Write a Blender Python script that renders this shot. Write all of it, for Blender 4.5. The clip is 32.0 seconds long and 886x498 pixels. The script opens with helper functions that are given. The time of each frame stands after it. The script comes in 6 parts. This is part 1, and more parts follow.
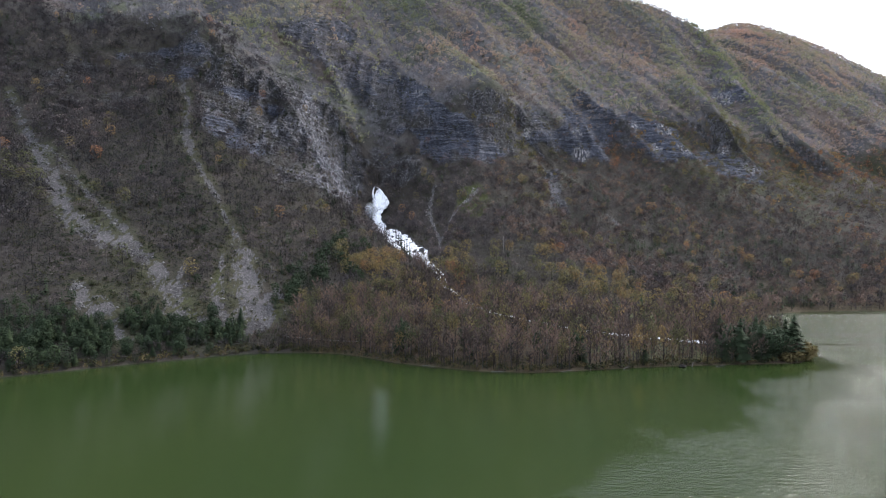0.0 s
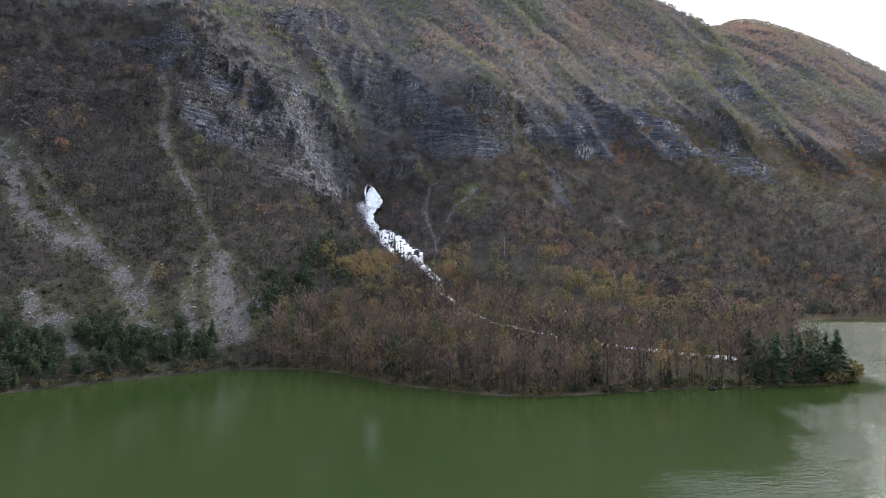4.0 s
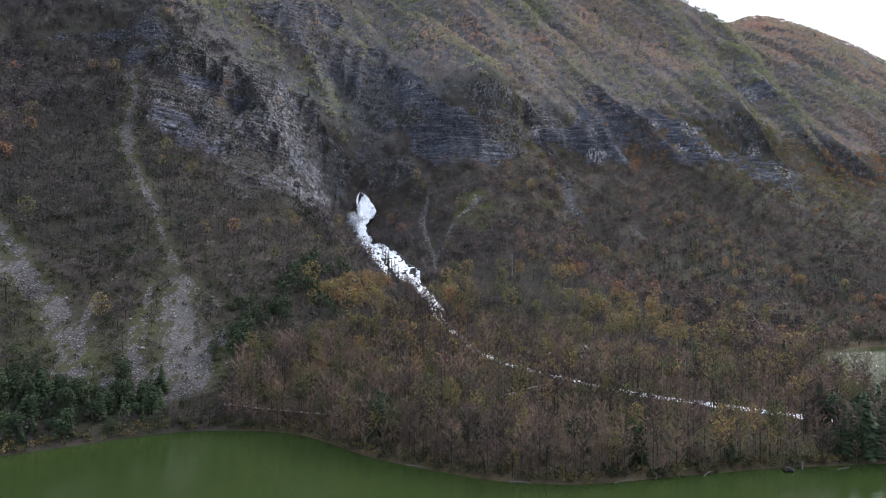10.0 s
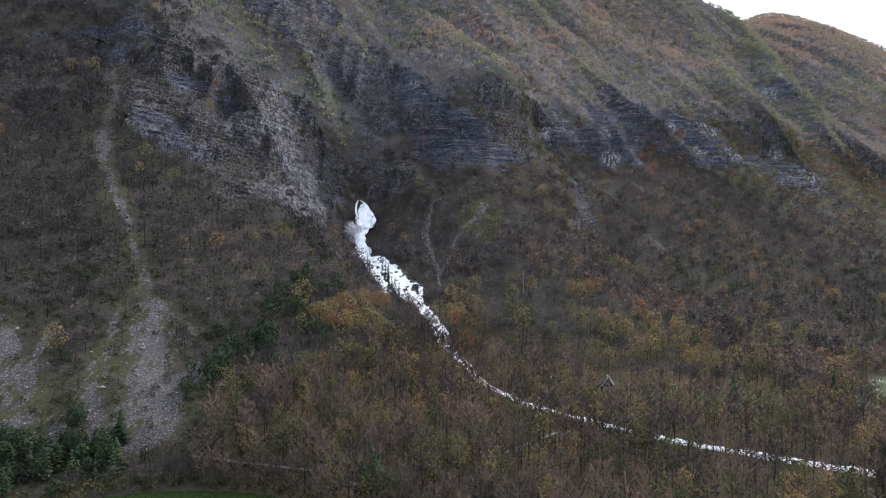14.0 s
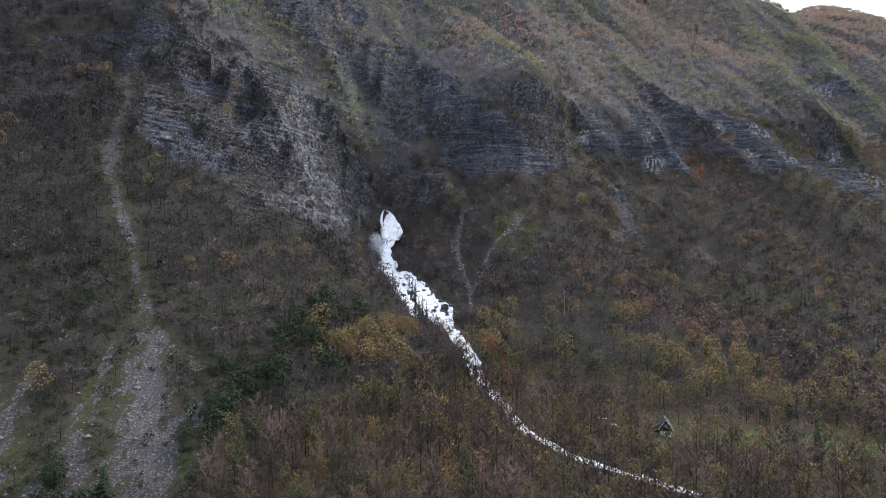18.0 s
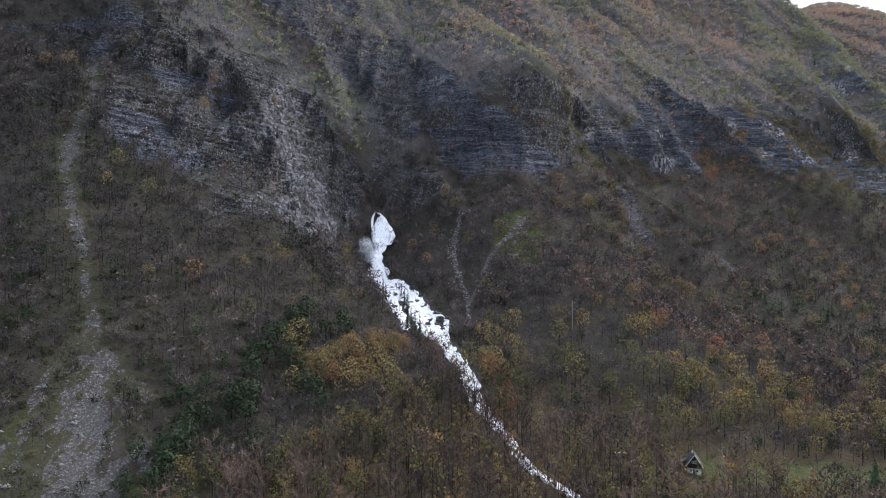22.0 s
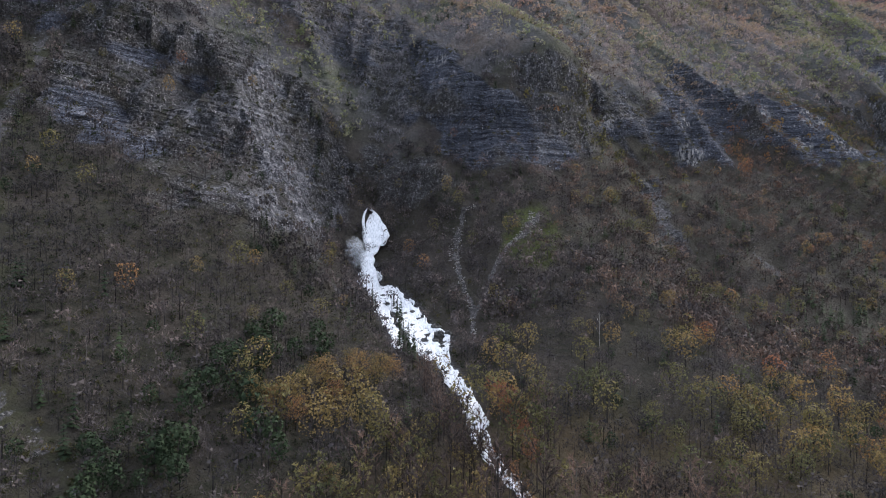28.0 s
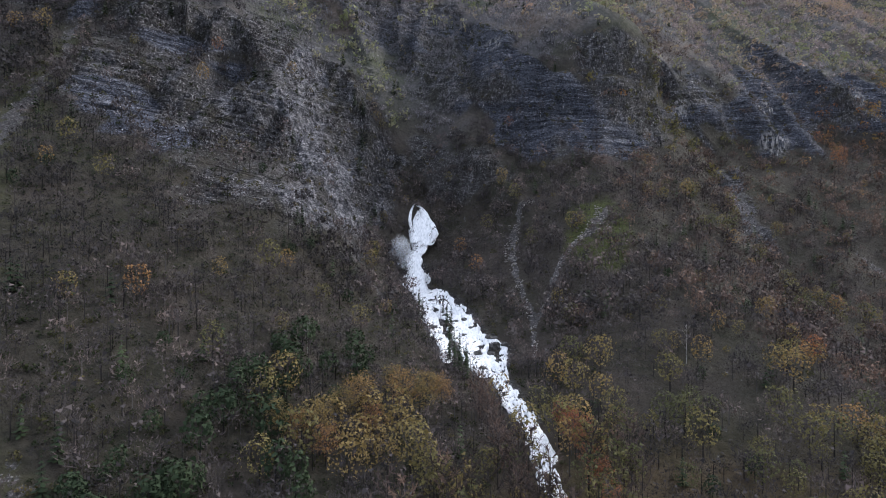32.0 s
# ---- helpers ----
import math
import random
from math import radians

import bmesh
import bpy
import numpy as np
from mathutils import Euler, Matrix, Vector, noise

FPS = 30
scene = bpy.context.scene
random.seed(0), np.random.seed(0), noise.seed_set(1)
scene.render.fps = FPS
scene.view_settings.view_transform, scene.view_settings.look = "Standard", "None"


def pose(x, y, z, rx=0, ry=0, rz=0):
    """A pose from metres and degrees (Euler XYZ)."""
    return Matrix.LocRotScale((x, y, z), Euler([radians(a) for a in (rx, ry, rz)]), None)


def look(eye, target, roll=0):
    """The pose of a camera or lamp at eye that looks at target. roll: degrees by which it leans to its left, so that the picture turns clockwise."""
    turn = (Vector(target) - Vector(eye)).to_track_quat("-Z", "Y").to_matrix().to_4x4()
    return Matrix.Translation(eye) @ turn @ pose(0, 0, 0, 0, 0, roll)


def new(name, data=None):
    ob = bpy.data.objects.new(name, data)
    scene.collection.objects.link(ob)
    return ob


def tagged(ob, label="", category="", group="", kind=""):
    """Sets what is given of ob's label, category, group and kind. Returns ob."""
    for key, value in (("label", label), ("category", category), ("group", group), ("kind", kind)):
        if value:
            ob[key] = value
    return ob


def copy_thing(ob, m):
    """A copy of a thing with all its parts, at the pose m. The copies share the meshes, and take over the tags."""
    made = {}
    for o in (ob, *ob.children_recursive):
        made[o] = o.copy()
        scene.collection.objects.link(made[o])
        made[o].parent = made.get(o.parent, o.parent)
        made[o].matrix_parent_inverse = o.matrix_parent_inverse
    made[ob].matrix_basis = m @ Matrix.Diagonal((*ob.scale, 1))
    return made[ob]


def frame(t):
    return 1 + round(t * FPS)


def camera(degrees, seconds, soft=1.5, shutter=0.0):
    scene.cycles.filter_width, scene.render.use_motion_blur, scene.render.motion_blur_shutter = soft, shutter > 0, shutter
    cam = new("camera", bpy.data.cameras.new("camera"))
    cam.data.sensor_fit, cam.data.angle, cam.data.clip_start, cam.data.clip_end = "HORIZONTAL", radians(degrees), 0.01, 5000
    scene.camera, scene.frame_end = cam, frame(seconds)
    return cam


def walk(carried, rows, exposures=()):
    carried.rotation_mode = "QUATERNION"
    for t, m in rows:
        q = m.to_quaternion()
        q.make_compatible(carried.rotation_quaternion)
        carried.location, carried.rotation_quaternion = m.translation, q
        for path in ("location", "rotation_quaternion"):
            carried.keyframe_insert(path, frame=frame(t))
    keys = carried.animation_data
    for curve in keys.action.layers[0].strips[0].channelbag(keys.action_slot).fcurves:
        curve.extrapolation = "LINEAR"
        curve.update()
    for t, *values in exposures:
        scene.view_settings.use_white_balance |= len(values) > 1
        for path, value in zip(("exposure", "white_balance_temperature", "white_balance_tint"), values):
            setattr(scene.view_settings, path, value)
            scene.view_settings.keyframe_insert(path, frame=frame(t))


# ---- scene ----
cam = camera(70.6, 32.0, soft=1.0)
METRES, EYE, TILT, LEAN, TURN = 265.0, 49.5, 0.0, 0.0, -0.2
ROWS = [
    (0.0, 0.0, 0.0, 0.0, -0.0, -0.04, 0.22),
    (0.5, -0.0002, 0.0165, 0.0006, -0.05, -0.03, 0.21),
    (1.0, 0.0001, 0.032, 0.0014, -0.08, -0.03, 0.2),
    (1.5, 0.0003, 0.0471, 0.0019, -0.1, -0.03, 0.19),
    (2.0, 0.0005, 0.0632, 0.0025, -0.14, -0.04, 0.16),
    (2.5, 0.0005, 0.0784, 0.0029, -0.17, -0.03, 0.14),
    (3.0, 0.0007, 0.0947, 0.0036, -0.2, -0.04, 0.11),
    (3.5, 0.0009, 0.1101, 0.0045, -0.24, -0.03, 0.1),
    (5.5, 0.002, 0.1731, 0.0145, -0.4, -0.09, 0.01),
    (6.0, 0.002, 0.1901, 0.0172, -0.43, -0.07, 0.0),
    (6.5, 0.0022, 0.2051, 0.0204, -0.47, -0.08, -0.0),
    (7.0, 0.0026, 0.2216, 0.0245, -0.5, -0.07, 0.0),
    (7.5, 0.0022, 0.2372, 0.0287, -0.55, -0.06, 0.01),
    (8.0, 0.0021, 0.2535, 0.0331, -0.49, -0.06, 0.01),
    (8.5, 0.002, 0.2681, 0.0375, -0.38, -0.05, 0.01),
    (9.0, 0.0019, 0.2835, 0.0426, -0.3, -0.06, -0.01),
    (9.5, 0.0021, 0.2984, 0.046, -0.27, -0.04, -0.01),
    (10.0, 0.002, 0.3141, 0.0496, -0.31, -0.04, -0.02),
    (10.5, 0.0021, 0.3288, 0.0528, -0.35, -0.02, -0.02),
    (11.0, 0.0021, 0.3448, 0.0567, -0.4, -0.0, -0.01),
    (11.5, 0.0019, 0.3602, 0.0598, -0.44, 0.02, 0.0),
    (12.0, 0.0018, 0.3764, 0.0636, -0.48, 0.02, 0.01),
    (12.5, 0.0021, 0.3911, 0.0671, -0.52, 0.02, 0.02),
    (13.0, 0.0024, 0.4072, 0.0711, -0.56, 0.01, 0.03),
    (13.5, 0.0025, 0.4223, 0.0746, -0.58, 0.02, 0.02),
    (14.0, 0.0016, 0.4381, 0.0794, 0.09, 0.02, 0.04),
    (14.5, 0.0007, 0.452, 0.0833, 1.25, 0.03, 0.05),
    (15.0, 0.0004, 0.4666, 0.0878, 2.3, 0.04, 0.06),
    (15.5, -0.0002, 0.4803, 0.092, 2.69, 0.03, 0.08),
    (17.5, -0.0035, 0.541, 0.1075, 2.75, 0.1, 0.06),
    (18.0, -0.0035, 0.5558, 0.1118, 2.78, 0.1, 0.05),
    (18.5, -0.0032, 0.5716, 0.1165, 2.75, 0.12, 0.04),
    (19.0, -0.0031, 0.5857, 0.12, 2.72, 0.14, 0.04),
    (19.5, -0.0032, 0.6001, 0.1214, 2.69, 0.14, 0.04),
    (20.0, -0.0033, 0.6142, 0.121, 2.66, 0.17, 0.04),
    (20.5, -0.0037, 0.6298, 0.1208, 2.62, 0.19, 0.04),
    (21.0, -0.0041, 0.6442, 0.1206, 2.58, 0.22, 0.03),
    (21.5, -0.0046, 0.6604, 0.1206, 2.56, 0.25, 0.05),
    (22.0, -0.0054, 0.6753, 0.1205, 2.53, 0.27, 0.04),
    (22.5, -0.0064, 0.6916, 0.1203, 2.5, 0.3, 0.04),
    (23.0, -0.0069, 0.7066, 0.1202, 2.47, 0.3, 0.04),
    (23.5, -0.0074, 0.7219, 0.1201, 2.44, 0.32, 0.01),
    (24.0, -0.0073, 0.7368, 0.1198, 2.43, 0.35, 0.02),
    (24.5, -0.0074, 0.7533, 0.1195, 2.4, 0.37, 0.02),
    (25.0, -0.0075, 0.7686, 0.1196, 2.37, 0.41, 0.03),
    (25.5, -0.0071, 0.7848, 0.1195, 2.34, 0.43, 0.03),
    (27.5, -0.0029, 0.8478, 0.1203, 2.3, 0.45, 0.02),
    (28.0, -0.0052, 0.865, 0.1196, 3.01, 0.48, 0.06),
    (28.5, -0.0071, 0.8797, 0.12, 6.52, 0.52, 0.05),
    (29.0, -0.0076, 0.8942, 0.1205, 7.62, 0.5, 0.02),
    (29.5, -0.01, 0.9085, 0.1203, 7.61, 0.51, 0.03),
    (30.0, -0.0127, 0.9242, 0.1202, 7.59, 0.53, 0.04),
    (30.5, -0.0148, 0.9387, 0.1201, 7.59, 0.53, 0.04),
    (31.0, -0.0167, 0.9541, 0.1198, 7.58, 0.5, 0.02),
    (31.5, -0.0184, 0.9686, 0.1197, 7.57, 0.49, 0.02),
    (32.0, -0.0201, 0.9838, 0.1196, 7.56, 0.5, 0.02),
]
walk(cam, [(t, pose(0, 0, EYE, TILT, LEAN, TURN) @ pose(METRES * x, METRES * y, METRES * z, 90 + pitch, roll, yaw)) for t, x, y, z, yaw, pitch, roll in ROWS],
     exposures=[(0.0, 0.2), (13.0, 0.1), (21.0, 0.0), (32.0, -0.12)])

# ---- light: a bright overcast sky, a soft sun behind thin cloud ----
world = bpy.data.worlds.new("overcast_sky")
scene.world = world
world.use_nodes = True
wn, wl = world.node_tree.nodes, world.node_tree.links
wn.clear()
sky = wn.new("ShaderNodeTexSky")
sky.sky_type, sky.sun_disc = "NISHITA", False
sky.sun_elevation, sky.sun_rotation, sky.dust_density = radians(36), radians(58), 6.0
sky_light = wn.new("ShaderNodeBackground")
sky_light.inputs["Strength"].default_value = 0.06
cloud_light = wn.new("ShaderNodeBackground")
cloud_light.inputs["Color"].default_value = (0.875, 0.965, 1.19, 1)
cloud_light.inputs["Strength"].default_value = 1.4
both = wn.new("ShaderNodeAddShader")
world_out = wn.new("ShaderNodeOutputWorld")
wl.new(sky.outputs[0], sky_light.inputs["Color"])
wl.new(sky_light.outputs[0], both.inputs[0]), wl.new(cloud_light.outputs[0], both.inputs[1])
wl.new(both.outputs[0], world_out.inputs["Surface"])
sun = new("sun", bpy.data.lights.new("sun", "SUN"))
sun.data.energy, sun.data.angle, sun.data.color = 2.9, radians(11), (1.0, 0.972, 0.945)
sun.matrix_world = look((0, 0, 900), (-690, -430, 310))


# ---- materials ----
def material(name, rough=0.85, spec=0.25):
    m = bpy.data.materials.new(name)
    m.use_nodes = True
    b = m.node_tree.nodes["Principled BSDF"]
    b.inputs["Roughness"].default_value = rough
    b.inputs["Specular IOR Level"].default_value = spec
    return m, m.node_tree.nodes, m.node_tree.links, b


def noise_node(n, l, scale, detail=6, stretch=(1, 1, 1), turn=(0, 0, 0), rough=0.55):
    where, shift, tex = n.new("ShaderNodeTexCoord"), n.new("ShaderNodeMapping"), n.new("ShaderNodeTexNoise")
    shift.inputs["Scale"].default_value = stretch
    shift.inputs["Rotation"].default_value = turn
    tex.inputs["Scale"].default_value, tex.inputs["Detail"].default_value, tex.inputs["Roughness"].default_value = scale, detail, rough
    l.new(where.outputs["Object"], shift.inputs["Vector"]), l.new(shift.outputs["Vector"], tex.inputs["Vector"])
    return tex.outputs["Fac"]


def ramp_node(n, l, fac, *stops):
    r = n.new("ShaderNodeValToRGB")
    e = r.color_ramp.elements
    while len(e) < len(stops):
        e.new(0.5)
    for k, (at, colour) in enumerate(stops):
        e[k].position, e[k].color = at, (*colour, 1)
    l.new(fac, r.inputs["Fac"])
    return r.outputs["Color"]


def mix_node(n, l, fac, a, b, how="MIX"):
    m = n.new("ShaderNodeMix")
    m.data_type, m.blend_type = "RGBA", how
    for value, socket in ((fac, m.inputs["Factor"]), (a, m.inputs["A"]), (b, m.inputs["B"])):
        if isinstance(value, bpy.types.NodeSocket):
            l.new(value, socket)
        else:
            socket.default_value = value if isinstance(value, float) else (*value, 1)
    return m.outputs["Result"]


def bump_node(n, l, height, strength, distance, b, before=None):
    k = n.new("ShaderNodeBump")
    k.inputs["Strength"].default_value, k.inputs["Distance"].default_value = strength, distance
    l.new(height, k.inputs["Height"])
    if before is not None:
        l.new(before.outputs["Normal"], k.inputs["Normal"])
    l.new(k.outputs["Normal"], b.inputs["Normal"])
    return k


def attr_node(n, name):
    a = n.new("ShaderNodeAttribute")
    a.attribute_name = name
    return a.outputs["Fac"]


def speckled(name, dark, light, scale, rough=0.85, relief_m=0.05, stretch=(1, 1, 1), spec=0.25):
    m, n, l, b = material(name, rough, spec)
    grain = noise_node(n, l, scale, 7, stretch)
    broad = noise_node(n, l, scale * 0.13, 3, stretch)
    fine = ramp_node(n, l, grain, (0.3, dark), (0.7, light))
    l.new(mix_node(n, l, 0.45, fine, ramp_node(n, l, broad, (0.35, dark), (0.65, light))), b.inputs["Base Color"])
    bump_node(n, l, grain, 0.6, relief_m, b)
    return m


def toned(name, stops, rough=0.9, translucent=0.0):
    """Foliage or bark whose tone is picked tree by tree, and varies a little from leaf to leaf."""
    m, n, l, b = material(name, rough, 0.15)
    base = ramp_node(n, l, attr_node(n, "tone"), *stops)
    geo = n.new("ShaderNodeNewGeometry")
    own = ramp_node(n, l, geo.outputs["Random Per Island"], (0.0, (0.74, 0.74, 0.74)), (1.0, (0.98, 0.98, 0.98)))
    colour = mix_node(n, l, 1.0, base, own, "MULTIPLY")
    l.new(colour, b.inputs["Base Color"])
    if translucent:
        t, mixed, out = n.new("ShaderNodeBsdfTranslucent"), n.new("ShaderNodeMixShader"), n["Material Output"]
        mixed.inputs["Fac"].default_value = translucent
        l.new(colour, t.inputs["Color"])
        l.new(b.outputs[0], mixed.inputs[1]), l.new(t.outputs[0], mixed.inputs[2]), l.new(mixed.outputs[0], out.inputs["Surface"])
    return m


def mountain_material():
    m, n, l, b = material("mountain_ground", 0.92, 0.2)
    fine = noise_node(n, l, 0.55, 8)
    broad = noise_node(n, l, 0.045, 5)
    litter = mix_node(n, l, 0.5, ramp_node(n, l, fine, (0.3, (0.023, 0.020, 0.015)), (0.72, (0.074, 0.060, 0.047))), ramp_node(n, l, broad, (0.35, (0.024, 0.029, 0.017)), (0.65, (0.058, 0.050, 0.044))))
    grass = ramp_node(n, l, noise_node(n, l, 0.8, 7), (0.28, (0.026, 0.031, 0.011)), (0.72, (0.086, 0.096, 0.032)))
    beds = noise_node(n, l, 1.0, 10, (0.045, 0.045, 0.75), (0, 0.13, 0), 0.66)
    joints = noise_node(n, l, 1.0, 9, (0.5, 0.3, 0.13), (0, 0.2, 0), 0.7)
    def net(scale, turn, feature):
        cells, spread = n.new("ShaderNodeTexVoronoi"), n.new("ShaderNodeMapping")
        cells.feature, spread.inputs["Scale"].default_value, spread.inputs["Rotation"].default_value = feature, scale, turn
        warp, shift = n.new("ShaderNodeTexNoise"), n.new("ShaderNodeVectorMath")
        warp.inputs["Scale"].default_value, warp.inputs["Detail"].default_value = 0.7, 3
        shift.operation = "ADD"
        l.new(n.new("ShaderNodeTexCoord").outputs["Object"], spread.inputs["Vector"])
        l.new(spread.outputs["Vector"], warp.inputs["Vector"]), l.new(spread.outputs["Vector"], shift.inputs[0]), l.new(warp.outputs["Color"], shift.inputs[1])
        l.new(shift.outputs["Vector"], cells.inputs["Vector"])
        return cells.outputs

    speck = noise_node(n, l, 1.0, 8, (0.9, 0.9, 0.5), (0.1, 0.2, 0), 0.72)
    rock = ramp_node(n, l, speck, (0.35, (0.020, 0.020, 0.021)), (0.44, (0.050, 0.047, 0.044)), (0.52, (0.086, 0.082, 0.079)), (0.57, (0.24, 0.232, 0.228)), (0.66, (0.44, 0.428, 0.42)))
    rock = mix_node(n, l, 0.22, rock, ramp_node(n, l, beds, (0.40, (0.008, 0.009, 0.014)), (0.46, (0.058, 0.063, 0.078)), (0.60, (0.10, 0.105, 0.122)), (0.67, (0.26, 0.26, 0.27))))
    stones_fine = noise_node(n, l, 0.9, 10, rough=0.75)
    moss = ramp_node(n, l, noise_node(n, l, 0.06, 8, rough=0.62), (0.55, (0.0, 0.0, 0.0)), (0.60, (0.85, 0.85, 0.85)))
    rock = mix_node(n, l, moss, rock, ramp_node(n, l, stones_fine, (0.36, (0.020, 0.021, 0.014)), (0.52, (0.055, 0.052, 0.040)), (0.66, (0.13, 0.115, 0.095))))
    pale = mix_node(n, l, attr_node(n, "pale"), rock, ramp_node(n, l, joints, (0.42, (0.07, 0.073, 0.082)), (0.50, (0.20, 0.20, 0.215)), (0.64, (0.40, 0.395, 0.40))))
    # bedded rock; the blue of overhang shade and distance haze is in its colour
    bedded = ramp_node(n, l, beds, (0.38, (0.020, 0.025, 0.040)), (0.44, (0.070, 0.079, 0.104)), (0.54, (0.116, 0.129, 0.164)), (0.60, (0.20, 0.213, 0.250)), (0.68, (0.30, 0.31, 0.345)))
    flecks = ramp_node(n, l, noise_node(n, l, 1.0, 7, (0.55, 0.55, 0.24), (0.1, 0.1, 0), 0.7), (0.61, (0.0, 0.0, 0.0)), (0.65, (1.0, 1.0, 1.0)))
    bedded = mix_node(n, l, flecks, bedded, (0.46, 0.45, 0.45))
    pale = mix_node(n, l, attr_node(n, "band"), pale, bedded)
    joint_net, bed_net = net((0.40, 0.40, 0.11), (0.1, 0.25, 0.3), "DISTANCE_TO_EDGE"), net((0.055, 0.055, 0.40), (0.0, 0.16, 0.0), "DISTANCE_TO_EDGE")
    pale = mix_node(n, l, 1.0, pale, ramp_node(n, l, joint_net["Distance"], (0.015, (0.34, 0.34, 0.37)), (0.10, (1.0, 1.0, 1.0))), "MULTIPLY")
    pale = mix_node(n, l, 1.0, pale, ramp_node(n, l, bed_net["Distance"], (0.02, (0.36, 0.36, 0.40)), (0.14, (1.1, 1.1, 1.1))), "MULTIPLY")
    blocks = net((0.6, 0.6, 0.34), (0.2, 0.15, 0.5), "F1")
    pale = mix_node(n, l, 1.0, pale, ramp_node(n, l, blocks["Color"], (0.2, (0.62, 0.62, 0.63)), (0.6, (1.2, 1.2, 1.2)), (0.8, (2.0, 1.97, 1.95))), "MULTIPLY")
    pale = mix_node(n, l, mix_node(n, l, 1.0, attr_node(n, "fleck"), ramp_node(n, l, noise_node(n, l, 1.0, 6, (0.5, 0.5, 0.16), (0.1, 0.15, 0), 0.65), (0.50, (0.0, 0.0, 0.0)), (0.56, (1.0, 1.0, 1.0))), "MULTIPLY"), pale, ramp_node(n, l, speck, (0.40, (0.22, 0.21, 0.21)), (0.60, (0.55, 0.53, 0.51))))
    stones = noise_node(n, l, 1.5, 9, rough=0.75)
    scree = mix_node(n, l, 0.4, ramp_node(n, l, stones, (0.40, (0.012, 0.011, 0.011)), (0.54, (0.086, 0.080, 0.079)), (0.65, (0.40, 0.372, 0.362))), ramp_node(n, l, broad, (0.35, (0.036, 0.035, 0.035)), (0.65, (0.132, 0.126, 0.124))))
    leaves = mix_node(n, l, 0.5, ramp_node(n, l, fine, (0.3, (0.028, 0.021, 0.013)), (0.7, (0.106, 0.074, 0.044))), ramp_node(n, l, broad, (0.35, (0.048, 0.047, 0.022)), (0.65, (0.092, 0.070, 0.044))))
    litter = mix_node(n, l, attr_node(n, "delta"), litter, leaves)
    colour = mix_node(n, l, attr_node(n, "grass"), litter, grass)
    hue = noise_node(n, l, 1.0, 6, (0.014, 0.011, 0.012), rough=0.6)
    # upper ground is paler than the litter below: haze mixed into its tint
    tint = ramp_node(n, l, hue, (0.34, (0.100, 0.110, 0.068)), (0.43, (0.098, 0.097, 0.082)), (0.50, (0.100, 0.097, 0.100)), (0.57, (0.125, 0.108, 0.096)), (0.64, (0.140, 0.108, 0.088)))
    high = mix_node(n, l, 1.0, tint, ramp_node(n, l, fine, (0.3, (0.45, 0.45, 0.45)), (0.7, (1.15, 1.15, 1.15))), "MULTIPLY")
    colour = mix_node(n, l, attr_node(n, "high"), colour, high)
    colour = mix_node(n, l, attr_node(n, "rock"), colour, pale)
    ragged, summed = n.new("ShaderNodeMath"), n.new("ShaderNodeMath")
    ragged.operation, ragged.inputs[1].default_value, ragged.inputs[2].default_value, summed.operation = "MULTIPLY_ADD", 3.2, -1.6, "ADD"
    l.new(noise_node(n, l, 1.0, 9, (0.26, 0.12, 0.12), (0, 0, 0.4), 0.7), ragged.inputs[0])
    l.new(ragged.outputs[0], summed.inputs[0]), l.new(attr_node(n, "scree"), summed.inputs[1])
    colour = mix_node(n, l, ramp_node(n, l, summed.outputs[0], (0.46, (0.0, 0.0, 0.0)), (0.54, (1.0, 1.0, 1.0))), colour, scree)
    l.new(colour, b.inputs["Base Color"])
    first = bump_node(n, l, beds, 0.8, 2.6, b)
    second = bump_node(n, l, joints, 0.75, 2.2, b, first)
    l.new(attr_node(n, "rock"), first.inputs["Strength"]), l.new(attr_node(n, "rock"), second.inputs["Strength"])
    rough_ground = bump_node(n, l, noise_node(n, l, 0.33, 8, rough=0.68), 0.85, 2.4, b, second)
    third = bump_node(n, l, stones, 0.7, 0.6, b, rough_ground)
    last = bump_node(n, l, bed_net["Distance"], 0.6, 1.0, b, third)
    l.new(attr_node(n, "rock"), last.inputs["Strength"])
    return m


